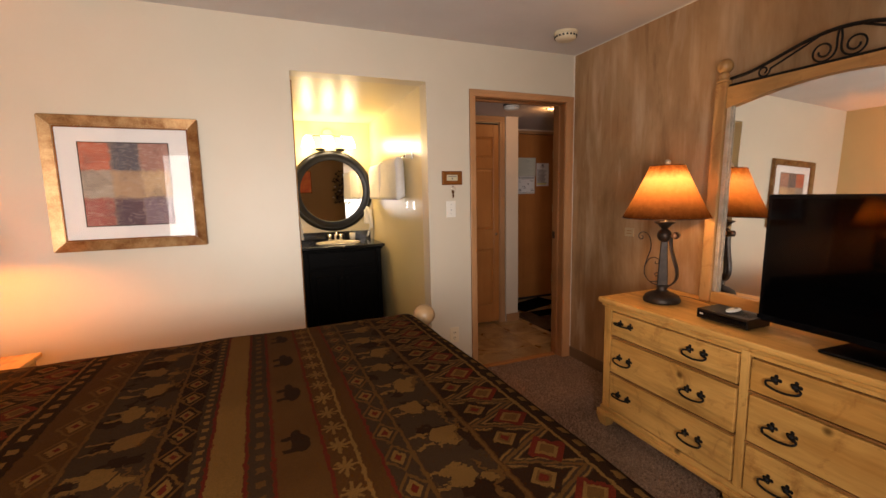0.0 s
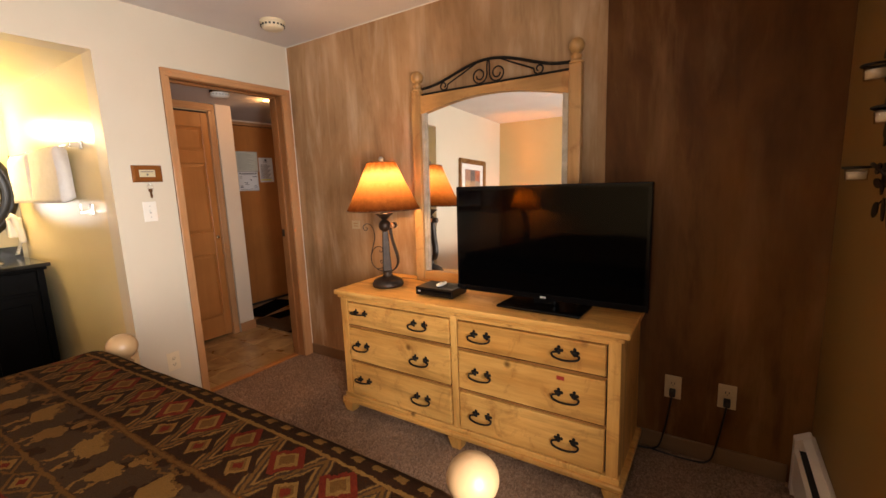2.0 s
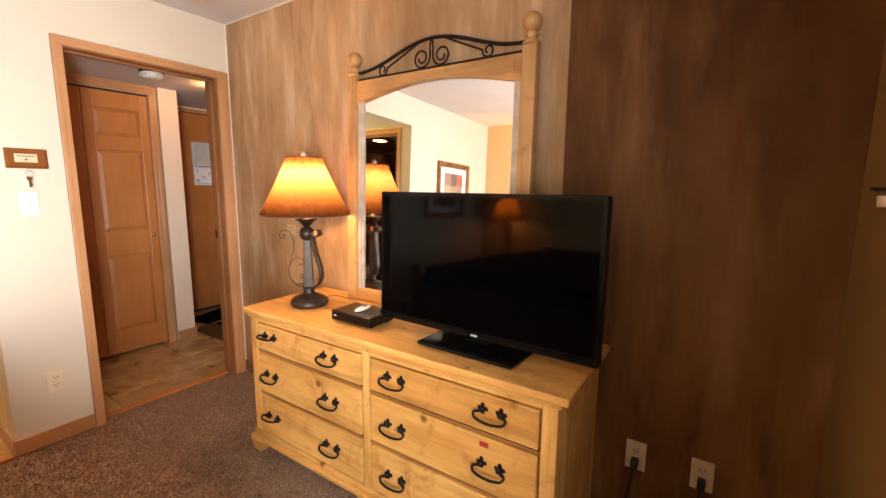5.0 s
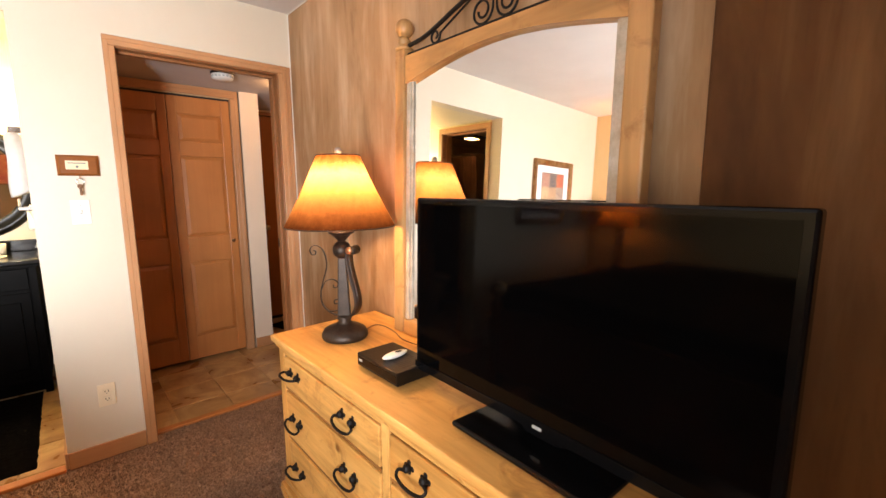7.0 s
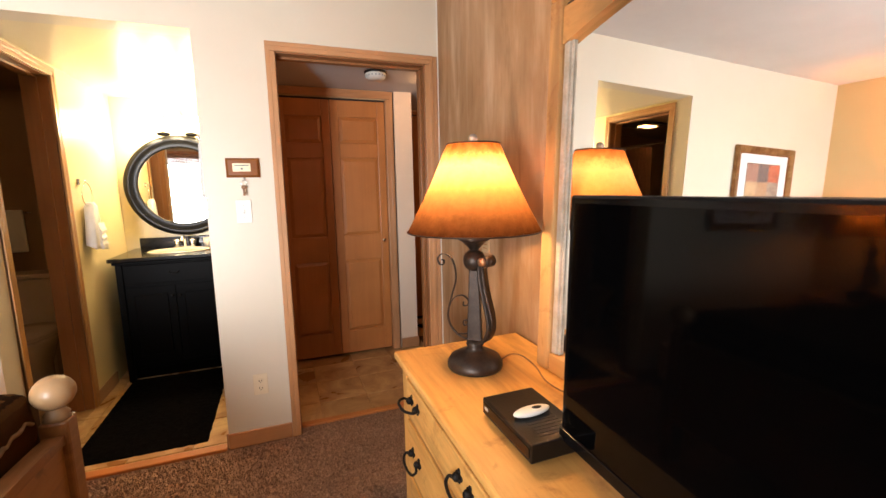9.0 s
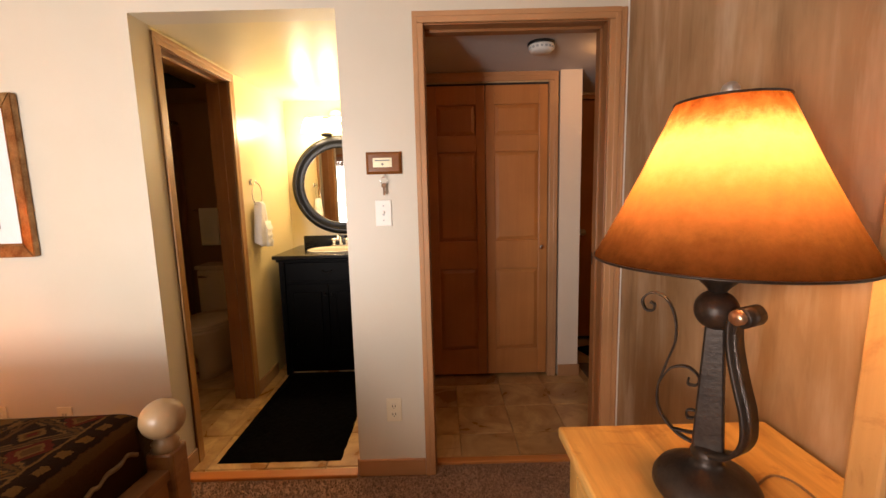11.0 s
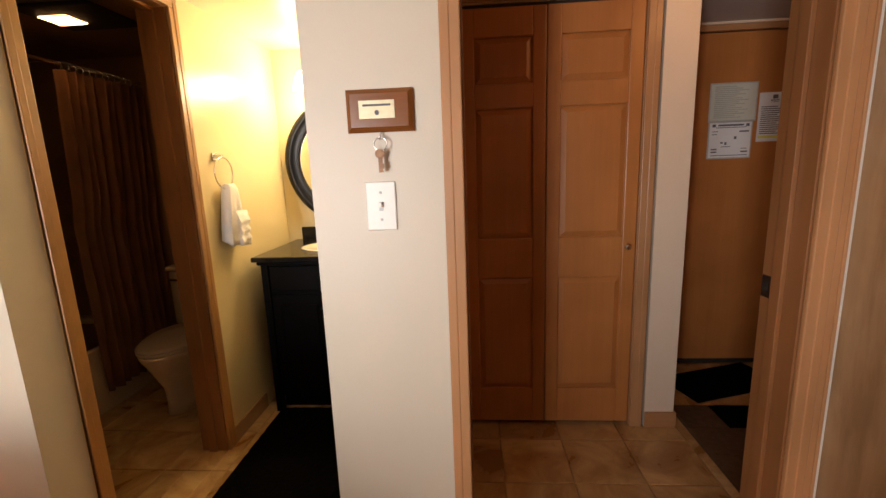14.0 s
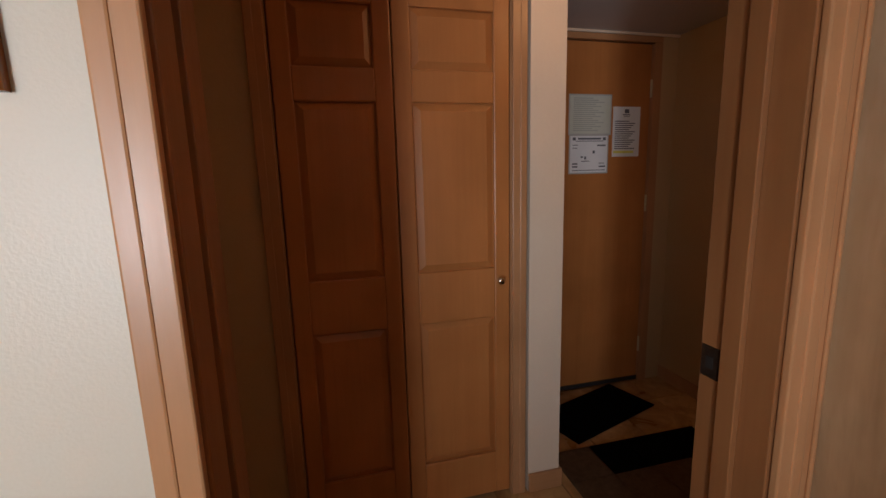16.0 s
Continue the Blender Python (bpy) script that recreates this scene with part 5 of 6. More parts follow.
table_lamp((2.590, 1.582, 0.765), "bronze scroll table lamp, lit, with amber cone shade", SHADE)

night = thing("nightstand", "small pine nightstand beside the bed head", "nightstand", (-0.65, 2.25, 0))
part("top", box((-0.895, 2.02, 0.632, -0.42, 2.50, 0.655), bevel=0.006), PINE, night)
part("body", box((-0.885, 2.04, 0.12, -0.44, 2.48, 0.632), bevel=0.004), PINEV, night)
for dx in (-0.86, -0.47):
    for dy in (2.07, 2.45):
        part("leg", box((dx - 0.022, dy - 0.022, 0, dx + 0.022, dy + 0.022, 0.12), bevel=0.004), PINEV, night)
table_lamp((-0.685, 2.25, 0.655), "lit bronze table lamp standing on the nightstand", SHADE2, 0.517)

# ---- dresser ----
DF, DB, DY0, DY1, DT = 2.392, 2.885, 0.222, 1.790, 0.764
dr = thing("dresser", "knotty pine six-drawer dresser with dark iron pulls", "dresser", ((DF + DB) / 2, 1.006, 0))
part("top", box((2.370, 0.187, DT - 0.028, DB + 0.003, 1.822, DT), bevel=0.007, seg=3), PINE, dr)
part("carcass", box((DF + 0.016, DY0 + 0.001, 0.075, DB, DY0 + 0.022, DT - 0.029), (DF + 0.016, DY1 - 0.022, 0.075, DB, DY1 - 0.001, DT - 0.029), (DF + 0.03, DY0 + 0.022, 0.075, DB, DY1 - 0.022, 0.095), (DB - 0.012, DY0 + 0.022, 0.095, DB, DY1 - 0.022, DT - 0.029), (DF + 0.05, DY0 + 0.022, 0.095, DF + 0.06, DY1 - 0.022, DT - 0.029)), PINEV, dr)
# Near-black sheet puts shade into the gaps round the drawers
part("dust_panel", box((DF + 0.024, DY0 + 0.03, 0.10, DF + 0.045, DY1 - 0.03, 0.735)), DARKSLOT, dr, "dark sheet shading the gaps behind the drawer fronts")
for a, c in ((DY0, DY0 + 0.05), (DY1 - 0.05, DY1), (0.988, 1.024)):
    part("stile", box((DF, a, 0.10, DF + 0.03, c, DT - 0.029), bevel=0.003), PINEV, dr)
part("top_rail", box((DF, DY0 + 0.05, 0.700, DF + 0.03, 0.988, DT - 0.029), (DF, 1.024, 0.700, DF + 0.03, DY1 - 0.05, DT - 0.029), bevel=0.002), PINE, dr)
part("moulding", box((DF - 0.010, DY0 - 0.014, DT - 0.047, DF + 0.03, DY1 + 0.014, DT - 0.028), bevel=0.006), PINE, dr)
part("base_moulding", box((DF - 0.022, DY0 - 0.024, 0.066, DB, DY1 + 0.024, 0.092), bevel=0.008, seg=3), PINE, dr)
part("plinth_rail", box((DF - 0.006, DY0 - 0.008, 0.090, DF + 0.03, DY1 + 0.008, 0.118), bevel=0.003), PINE, dr)
for yy in (DY0 + 0.02, 1.006, DY1 - 0.02):
    for xx in (DF + 0.014, DB - 0.045):
        bm = lathe([(0.034, 0.0), (0.042, 0.02), (0.054, 0.060), (0.056, 0.068)], (0, 0, 0), 4)
        bmesh.ops.rotate(bm, verts=bm.verts, cent=(0, 0, 0), matrix=Matrix.Rotation(math.pi / 4, 3, "Z"))
        bmesh.ops.translate(bm, verts=bm.verts, vec=(xx, yy, 0))
        part("foot", bm, PINEV, dr, "tapered square foot")


def pull(parent, y, z, x, bail=True):
    """A dark iron bail pull on two square rosettes."""
    p = None
    for s in (-1, 1):
        cy_, cz_ = y + s * 0.034, z + 0.008
        bm = box((x - 0.004, cy_ - 0.0065, cz_ - 0.015, x, cy_ + 0.0065, cz_ + 0.015), (x - 0.0042, cy_ - 0.015, cz_ - 0.0065, x, cy_ + 0.015, cz_ + 0.0065), bevel=0.0018)
        ball((x - 0.009, cy_, cz_), 0.0125, n=12, bm=bm)
        for dy, dz in ((0, 0.013), (0, -0.013), (0.013, 0), (-0.013, 0)):
            ball((x - 0.002, cy_ + dy, cz_ + dz), 0.0078, sx=0.45, n=8, bm=bm)
        if p is None:
            p = part("handle", bm, IRON, parent, "dark iron bail handle")
        else:
            part("rosette", bm, IRON, p)
    drop = ((0.034, 0.014, 0.004), (0.057, 0.020, -0.001), (0.052, 0.031, -0.012), (0.027, 0.036, -0.018)) if bail else ((0.034, 0.014, 0.008), (0.054, 0.020, 0.010), (0.046, 0.038, 0.012), (0.024, 0.050, 0.013))
    line = [(x - d, y - a, z + h) for a, d, h in drop] + [(x - drop[3][1] - 0.001, y, z + drop[3][2] - (0.002 if bail else 0.0))] + [(x - d, y + a, z + h) for a, d, h in drop[::-1]]
    part("bail", tube(line, 0.0046, 8), IRON, p, "" if bail else "raised bail", True)


for a, c, pulls in ((DY0 + 0.054, 0.984, (0.438, 0.852)), (1.028, DY1 - 0.054, (1.213, 1.63))):
    for k, (z0, z1, hz) in enumerate(((0.556, 0.697, 0.634), (0.338, 0.545, 0.440), (0.120, 0.327, 0.222))):
        d = part("drawer", box((DF - 0.003, a + 0.004, z0 + 0.0045, DF + 0.022, c - 0.004, z1 - 0.0045), bevel=0.004), PINE, dr)
        for y in pulls:
            pull(d, y, hz, DF - 0.003, not (y > 1.5 and k != 1))
        if k < 2:
            part("rail", box((DF + 0.002, a - 0.004, z0 - 0.0095, DF + 0.03, c + 0.004, z0 - 0.0015)), PINED, dr)
stk = thing("sticker", "small red sticker on a dresser drawer front", "sticker", (DF - 0.0035, 0.465, 0.51))
part("label_film", box((DF - 0.0045, 0.448, 0.505, DF - 0.0031, 0.482, 0.523), bevel=0.0004), REDP, stk)
# ---- mirror on the dresser ----
MX, MYL, MYR, MB = 2.790, 1.483, 0.538, 0.766
mr = thing("dresser_mirror", "arched pine dresser mirror with black iron scroll crest", "mirror", (MX + 0.02, 1.01, MB))
for yy in (MYL, MYR):
    po = part("post", box((MX - 0.005, yy - 0.031, MB, MX + 0.045, yy + 0.031, 1.905), bevel=0.007), FRAMEP, mr)
    part("finial", ball((MX + 0.02, yy, 1.987), 0.037, n=24, bm=lathe([(0.033, 1.905), (0.036, 1.912), (0.024, 1.920), (0.020, 1.930), (0.027, 1.938), (0.020, 1.948), (0.018, 1.955)], (MX + 0.02, yy, 0), 20)), FRAMEP, po, "turned ball finial", True)
GY0, GY1 = MYR + 0.032, MYL - 0.032
arch2 = [(GY1 + (GY0 - GY1) * k / 24, 1.772 + 0.062 * math.sin(math.pi * k / 24)) for k in range(25)]
part("arched_rail", outline([(GY0, 1.876), (GY1, 1.876)] + arch2, 0.035, lambda a, c, d: Vector((MX + 0.002 + d, a, c))), FRAMEH, mr)
part("bottom_rail", box((MX, GY0, MB, MX + 0.04, GY1, 0.826), bevel=0.005), FRAMEH, mr)
part("mirror_glass", outline([(GY0 + 0.0, 0.82), (GY1, 0.82)] + [(a, c + 0.004) for a, c in arch2], 0.004, lambda a, c, d: Vector((MX + 0.024 + d, a, c))), MIRROR, mr, "clear mirror glass")
bead_paint = surf("aged_grey_bead", (0.36, 0.30, 0.22), (0.54, 0.48, 0.40), 20, 0.5)
for a, c, e in ((GY0, GY0 + 0.024, GY0 + 0.033), (GY1, GY1 - 0.024, GY1 - 0.033)):
    part("bead", box((MX + 0.008, min(a, c), 0.827, MX + 0.0235, max(a, c), 1.79), bevel=0.004), bead_paint, mr, "grey worn edge strip")
    part("bead", box((MX + 0.015, min(c, e), 0.827, MX + 0.0235, max(c, e), 1.785), bevel=0.003), bead_paint, mr, "grey worn edge strip")
IX = MX + 0.02
part("crest_bar", tube([(IX, GY0, 1.884), (IX, (GY0 + GY1) / 2, 1.884), (IX, GY1, 1.884)], 0.008, 8), IRON, mr)
cy = (GY0 + GY1) / 2
hw = (GY1 - GY0) / 2
part("crest_arch", tube([(IX, cy + hw * q, 1.918 + 0.094 * 0.5 * (1 + math.cos(math.pi * q))) for q in (-1, -0.8, -0.6, -0.4, -0.2, 0, 0.2, 0.4, 0.6, 0.8, 1)], 0.008, 8), IRON, mr, "", True)


def volute(y, z, r0, r1, turns, start, way):
    """Points of a flat spiral round (y, z), from the outside inward."""
    n = int(turns * 10)
    return [(IX, y + way * (r0 + (r1 - r0) * k / n) * math.cos(start + 2 * math.pi * turns * k / n), z + (r0 + (r1 - r0) * k / n) * math.sin(start + 2 * math.pi * turns * k / n)) for k in range(n + 1)]


for s in (-1, 1):
    part("crest_scroll", tube([(IX, cy + s * 0.004, 2.006), (IX, cy + s * 0.008, 1.975)] + volute(cy + s * 0.054, 1.934, 0.046, 0.016, 1.5, math.pi, s), 0.0042, 6), IRON, mr, "", True)
    part("crest_scroll", tube([(IX, cy + s * 0.075, 2.000), (IX, cy + s * 0.16, 1.962), (IX, cy + s * 0.245, 1.925)] + volute(cy + s * 0.285, 1.915, 0.030, 0.010, 1.3, 2.4, s)[1:], 0.0042, 6), IRON, mr, "", True)
mr.rotation_euler = (0, radians(1.7), 0)

# ---- television and things on the dresser ----
tv = thing("television", "black flat television, switched off, on its stand", "television", (2.545, 0.598, 0.766))
body = part("body", box((2.545, 0.148, 0.810, 2.585, 1.073, 1.342), (2.58, 0.30, 0.85, 2.615, 0.90, 1.20), bevel=0.006), TVB, tv)
part("screen", box((2.5435, 0.166, 0.836, 2.5455, 1.055, 1.325)), SCREEN, body, "dark glossy screen")
part("chin", box((2.541, 0.148, 0.808, 2.5445, 1.073, 0.834), bevel=0.001), TVB, body)
part("stand_foot", box((2.455, 0.40, 0.766, 2.655, 0.80, 0.780), bevel=0.006), TVB, tv)
part("stand_neck", box((2.560, 0.545, 0.780, 2.590, 0.655, 0.86), bevel=0.006), TVB, tv)
part("badge", box((2.5402, 0.585, 0.815, 2.5412, 0.611, 0.823)), GREYP, body, "small pale badge")
tv.rotation_euler = (0, radians(1.2), radians(-1.8))
bxx = thing("media_box", "flat black media box on the dresser", "media box", (2.555, 1.185, 0.766))
mb = part("case", box((2.482, 1.068, 0.772, 2.632, 1.302, 0.816), bevel=0.004), CASEM, bxx)
part("front_band", box((2.4805, 1.075, 0.782, 2.4825, 1.295, 0.806)), TVB, mb)
bm = bmesh.new()
for k in range(9):
    box((2.52, 1.09 + 0.012 * k, 0.8155, 2.60, 1.095 + 0.012 * k, 0.8168), bm=bm)
part("vents", bm, DARKSLOT, mb)
part("mark", box((2.4798, 1.268, 0.791, 2.4806, 1.285, 0.799)), GREYP, mb)
part("foot", box((2.50, 1.08, 0.766, 2.52, 1.10, 0.772), (2.60, 1.08, 0.766, 2.62, 1.10, 0.772), (2.50, 1.27, 0.766, 2.52, 1.29, 0.772), (2.60, 1.27, 0.766, 2.62, 1.29, 0.772)), BLACKM, bxx)
bxx.location = (2.548, 1.173, 0.766)
rem = thing("remote_control", "small white remote control lying on the box", "remote", (2.545, 1.165, 0.817))
part("shell", ball((2.545, 1.165, 0.826), 0.02, sx=0.95, sy=2.6, sz=0.46, n=20), PLASTIC, rem, "", True)
part("keypad", ball((2.547, 1.175, 0.8315), 0.012, sx=0.7, sy=1.6, sz=0.38, n=14), BLACKM, rem, "", True)
rem.rotation_euler = (0, 0, radians(-86))
lc = thing("lamp_cord", "thin brown lamp cord across the dresser top", "cord", (2.7, 1.5, 0.766))
part("cable", tube([(2.675, 1.57, 0.771), (2.74, 1.61, 0.771), (2.772, 1.58, 0.771), (2.764, 1.48, 0.771), (2.735, 1.38, 0.771), (2.745, 1.28, 0.771), (2.770, 1.15, 0.771), (2.774, 0.95, 0.771)], 0.0024, 6), surf("brown_cord_plastic", (0.20, 0.10, 0.04), (0.26, 0.14, 0.06), 30, 0.45, 0.0, 0.05), lc, "", True)

# ---- wall sconce with candles ----
sc = thing("candle_sconce", "black iron vine wall sconce holding five tealights", "wall sconce", (2.14, SY, 1.22))
SYY = SY + 0.03
rng = random.Random(8)
stems = [((2.02, 1.215), (2.07, 1.33), (2.05, 1.50), (2.075, 1.66), (2.03, 1.86)), ((2.055, 1.215), (2.02, 1.34), (2.035, 1.47), (2.01, 1.58), (2.055, 1.74), (2.085, 1.90)), ((1.99, 1.22), (2.03, 1.32), (2.005, 1.42), (1.955, 1.52)), ((2.08, 1.22), (2.045, 1.30), (2.075, 1.42), (2.105, 1.56), (2.09, 1.68), (2.15, 1.82))]
for st in stems:
    part("stem", tube([(a, SYY + 0.008 * math.sin(9 * c), c) for a, c in [(2.045 + 1.7 * (p - 2.045), q) for p, q in st]], 0.0048, 7, taper=0.6), IRON, sc, "", True)
cups = ((2.224, 1.595, 0.07), (1.985, 1.561, 0.07), (2.085, 1.477, 0.07), (2.305, 1.342, 0.07), (1.94, 1.337, 0.07))
for cx, cz, out in cups:
    yy = SY + out
    hub = (min(max(cx, 2.03), 2.08), SYY, cz - 0.03)
    arm = part("arm", tube([hub, (0.5 * (hub[0] + cx), SYY + 0.03, cz + 0.03), (cx, yy - 0.035, cz + 0.026)], 0.005, 6), IRON, sc, "", True)
    part("ring", tube([(cx + 0.029 * math.cos(a), yy + 0.029 * math.sin(a), cz + 0.026) for a in [k * math.pi / 8 for k in range(17)]], 0.0038, 6), IRON, arm, "", True)
    cup = part("cup", lathe([(0.023, -0.010), (0.0265, 0.028), (0.0245, 0.028), (0.0215, -0.007), (0.0, -0.007)], (cx, yy, cz), 22), GLASS, sc, "clear glass tealight cup", True)
    part("tealight", lathe([(0.0, -0.006), (0.0205, -0.006), (0.0215, 0.014), (0.0, 0.014)], (cx, yy, cz), 20), DRYWAX, cup, "pale wax tealight", True)
for k in range(48):
    cz = 1.24 + 0.64 * k / 47
    s = rng.choice((-1, 1, 1))
    cx = 2.05 + rng.uniform(-0.06, 0.06)
    reach = rng.uniform(0.05, 0.15) if s > 0 else rng.uniform(0.03, 0.08)
    tip = (cx + s * reach, cz + rng.uniform(-0.03, 0.06))
    tw = part("twig", tube([(cx, SYY, cz - 0.03), (cx + s * reach * 0.5, SYY + 0.015, cz + 0.01), (tip[0], SYY + 0.02, tip[1])], 0.0028, 5, taper=0.5), IRON, sc, "", True)
    ang = rng.uniform(0, math.pi)
    ll, ww = rng.uniform(0.022, 0.036), rng.uniform(0.011, 0.019)
    shape = [(tip[0] + ll * math.cos(q) * math.cos(ang) - ww * math.sin(q) * math.sin(ang), tip[1] + ll * math.cos(q) * math.sin(ang) + ww * math.sin(q) * math.cos(ang)) for q in [i * math.pi / 6 for i in range(12)]]
    part("leaf", outline(shape, 0.003, lambda a, c, d: Vector((a, SYY + 0.018 + d, c))), IRON, tw)

# ---- vanity alcove ----
VX0, VX1, VF = 0.862, 1.640, 3.86
va = thing("vanity_cabinet", "black lacquered vanity cabinet with bail pulls", "cabinet", (1.25, 4.17, 0))
part("body", box((VX0 + 0.035, VF + 0.045, 0.09, VX1 - 0.035, BK - 0.002, 0.885), bevel=0.004), VANITY, va)
part("kick", box((VX0 + 0.06, VF + 0.10, 0.0, VX1 - 0.06, BK - 0.01, 0.09)), VANITY, va)
for xx in (VX0 + 0.035, VX1 - 0.075):
    part("corner_post", box((xx, VF + 0.030, 0.0, xx + 0.04, VF + 0.07, 0.885), bevel=0.004), VANITY, va)
part("cornice", box((VX0 + 0.02, VF + 0.018, 0.868, VX1 - 0.02, BK - 0.002, 0.889), bevel=0.006), VANITY, va)
dw = part("drawer", box((VX0 + 0.08, VF + 0.034, 0.72, VX1 - 0.08, VF + 0.046, 0.86), bevel=0.004), VANITY, va)
part("handle", tube([(1.22, VF + 0.032, 0.80), (1.222, VF + 0.016, 0.795), (1.25, VF + 0.012, 0.785), (1.278, VF + 0.016, 0.795), (1.28, VF + 0.032, 0.80)], 0.004, 6), IRON, dw, "", True)
for a, c in ((VX0 + 0.08, 1.247), (1.253, VX1 - 0.08)):
    dd = part("cabinet_door", box((a, VF + 0.036, 0.13, c, VF + 0.046, 0.70), bevel=0.003), VANITY, va)
    part("door_panel", box((a + 0.05, VF + 0.031, 0.19, c - 0.05, VF + 0.037, 0.64), bevel=0.005), VANITY, dd)
    part("knob", ball((1.225 if a < 1 else 1.275, VF + 0.026, 0.62), 0.011, n=12), IRON, dd, "", True)
wt = thing("stone_counter", "black polished stone vanity top with splashback", "counter", (1.25, 4.17, 0.889))
bm = box((VX0, VF, 0.889, VX1, BK - 0.001, 0.917), bevel=0.006)
part("slab", bm, STONE, wt)
part("splashback", box((VX0 + 0.045, BK - 0.022, 0.9175, VX1, BK - 0.001, 1.0), bevel=0.004), STONE, wt)
sk = thing("sink", "white oval ceramic sink set in the stone top", "sink", (1.25, 4.15, 0.917))
bm = lathe([(0.205, 0.0005), (0.215, 0.004), (0.205, 0.009), (0.188, 0.008), (0.17, 0.004), (0.10, 0.0025), (0.0, 0.002)], (0, 0, 0), 40)
for v in bm.verts:
    v.co = Vector((1.25 + v.co.x, 4.15 + v.co.y * 0.78, 0.917 + v.co.z))
part("basin", bm, CERAM, sk, "", True)
fa = thing("faucet", "two-handled chrome faucet behind the sink", "faucet", (1.25, 4.36, 0.917))
part("deck_plate", box((1.17, 4.335, 0.917, 1.33, 4.385, 0.932), bevel=0.006), CHROME, fa)
part("spout", tube([(1.25, 4.36, 0.93), (1.25, 4.355, 0.985), (1.25, 4.325, 1.012), (1.25, 4.275, 1.004), (1.25, 4.25, 0.985)], 0.013, 10, taper=0.8), CHROME, fa, "", True)
for s in (-1, 1):
    part("lever", ball((1.25 + s * 0.055, 4.36, 0.975), 0.02, sx=1.3, sz=0.6, n=14, bm=lathe([(0.018, 0.93), (0.015, 0.965), (0.012, 0.975)], (1.25 + s * 0.055, 4.36, 0), 14)), CHROME, fa, "", True)
om = thing("round_mirror", "round mirror in a thick black moulded frame", "mirror", (1.26, BK, 1.01))
MCX, MCZ = 1.260, 1.422
prof = [(0.315, -0.012), (0.318, -0.030), (0.330, -0.034), (0.348, -0.030), (0.368, -0.046), (0.390, -0.050), (0.411, -0.038), (0.420, -0.016), (0.420, -0.002)]
bm = bmesh.new()
rings = []
for r, d in prof:
    rings.append([bm.verts.new((MCX + r * math.cos(2 * math.pi * k / 72), BK + d, MCZ + 0.985 * r * math.sin(2 * math.pi * k / 72))) for k in range(72)])
for q0, q1 in zip(rings, rings[1:]):
    for k in range(72):
        bm.faces.new((q0[k], q0[(k + 1) % 72], q1[(k + 1) % 72], q1[k]))
bmesh.ops.recalc_face_normals(bm, faces=bm.faces)
fr = part("frame", bm, VANITY, om, "", True)
fr.data.materials[0] = surf("black_gloss_frame", (0.003, 0.003, 0.003), (0.006, 0.0055, 0.005), 20, 0.3, 0, 0.0, spec=0.3)
bm = outline([(MCX + 0.326 * math.cos(2 * math.pi * k / 72), MCZ + 0.321 * math.sin(2 * math.pi * k / 72)) for k in range(72)], 0.006, lambda a, c, d: Vector((a, BK - 0.014 - d, c)))
part("mirror_glass", bm, MIRROR, om, "clear mirror glass")
for s in (-1, 1):
    part("crest_leaf", ball((MCX + s * 0.10, BK - 0.03, MCZ + 0.418), 0.05, sx=1.0, sy=0.35, sz=0.32, n=14), VANITY, om, "carved black leaf", True)
vl = thing("vanity_light", "three-globe vanity light bar, glaring bright", "wall light", (1.24, BK, 1.86))
part("back_plate", lathe([(0.0, -0.03), (0.055, -0.03), (0.06, -0.02), (0.06, -0.001)], (1.24, BK, 1.985), 28, axis="y"), CHROME, vl, "", True)
part("bar", tube([(1.00, BK - 0.06, 1.975), (1.24, BK - 0.06, 1.975), (1.48, BK - 0.06, 1.975)], 0.009, 10), CHROME, vl, "", True)
for k in range(3):
    xx = 1.04 + 0.2 * k
    part("glass_shade", lathe([(0.022, 0.065), (0.035, 0.05), (0.055, 0.0), (0.062, -0.045), (0.058, -0.045), (0.05, 0.0), (0.02, 0.05)], (xx, BK - 0.10, 1.90), 24), BULBM, vl, "frosted glass shade, lit", True)
    part("stem", tube([(xx, BK - 0.06, 1.975), (xx, BK - 0.09, 1.98), (xx, BK - 0.10, 1.963)], 0.008, 8), CHROME, vl, "", True)
tr = thing("towel_ring", "chrome towel ring on the yellow wall", "towel ring", (AX0, 3.74, 1.36))
part("mount", box((AX0, 3.722, 1.425, AX0 + 0.008, 3.762, 1.465), (AX0 + 0.008, 3.732, 1.436, AX0 + 0.045, 3.750, 1.454), bevel=0.004), CHROME, tr)
part("ring", tube([(AX0 + 0.040, 3.745 + 0.075 * math.sin(a), 1.365 + 0.075 * math.cos(a)) for a in [k * math.pi / 8 for k in range(17)]], 0.004, 8), CHROME, tr, "", True)


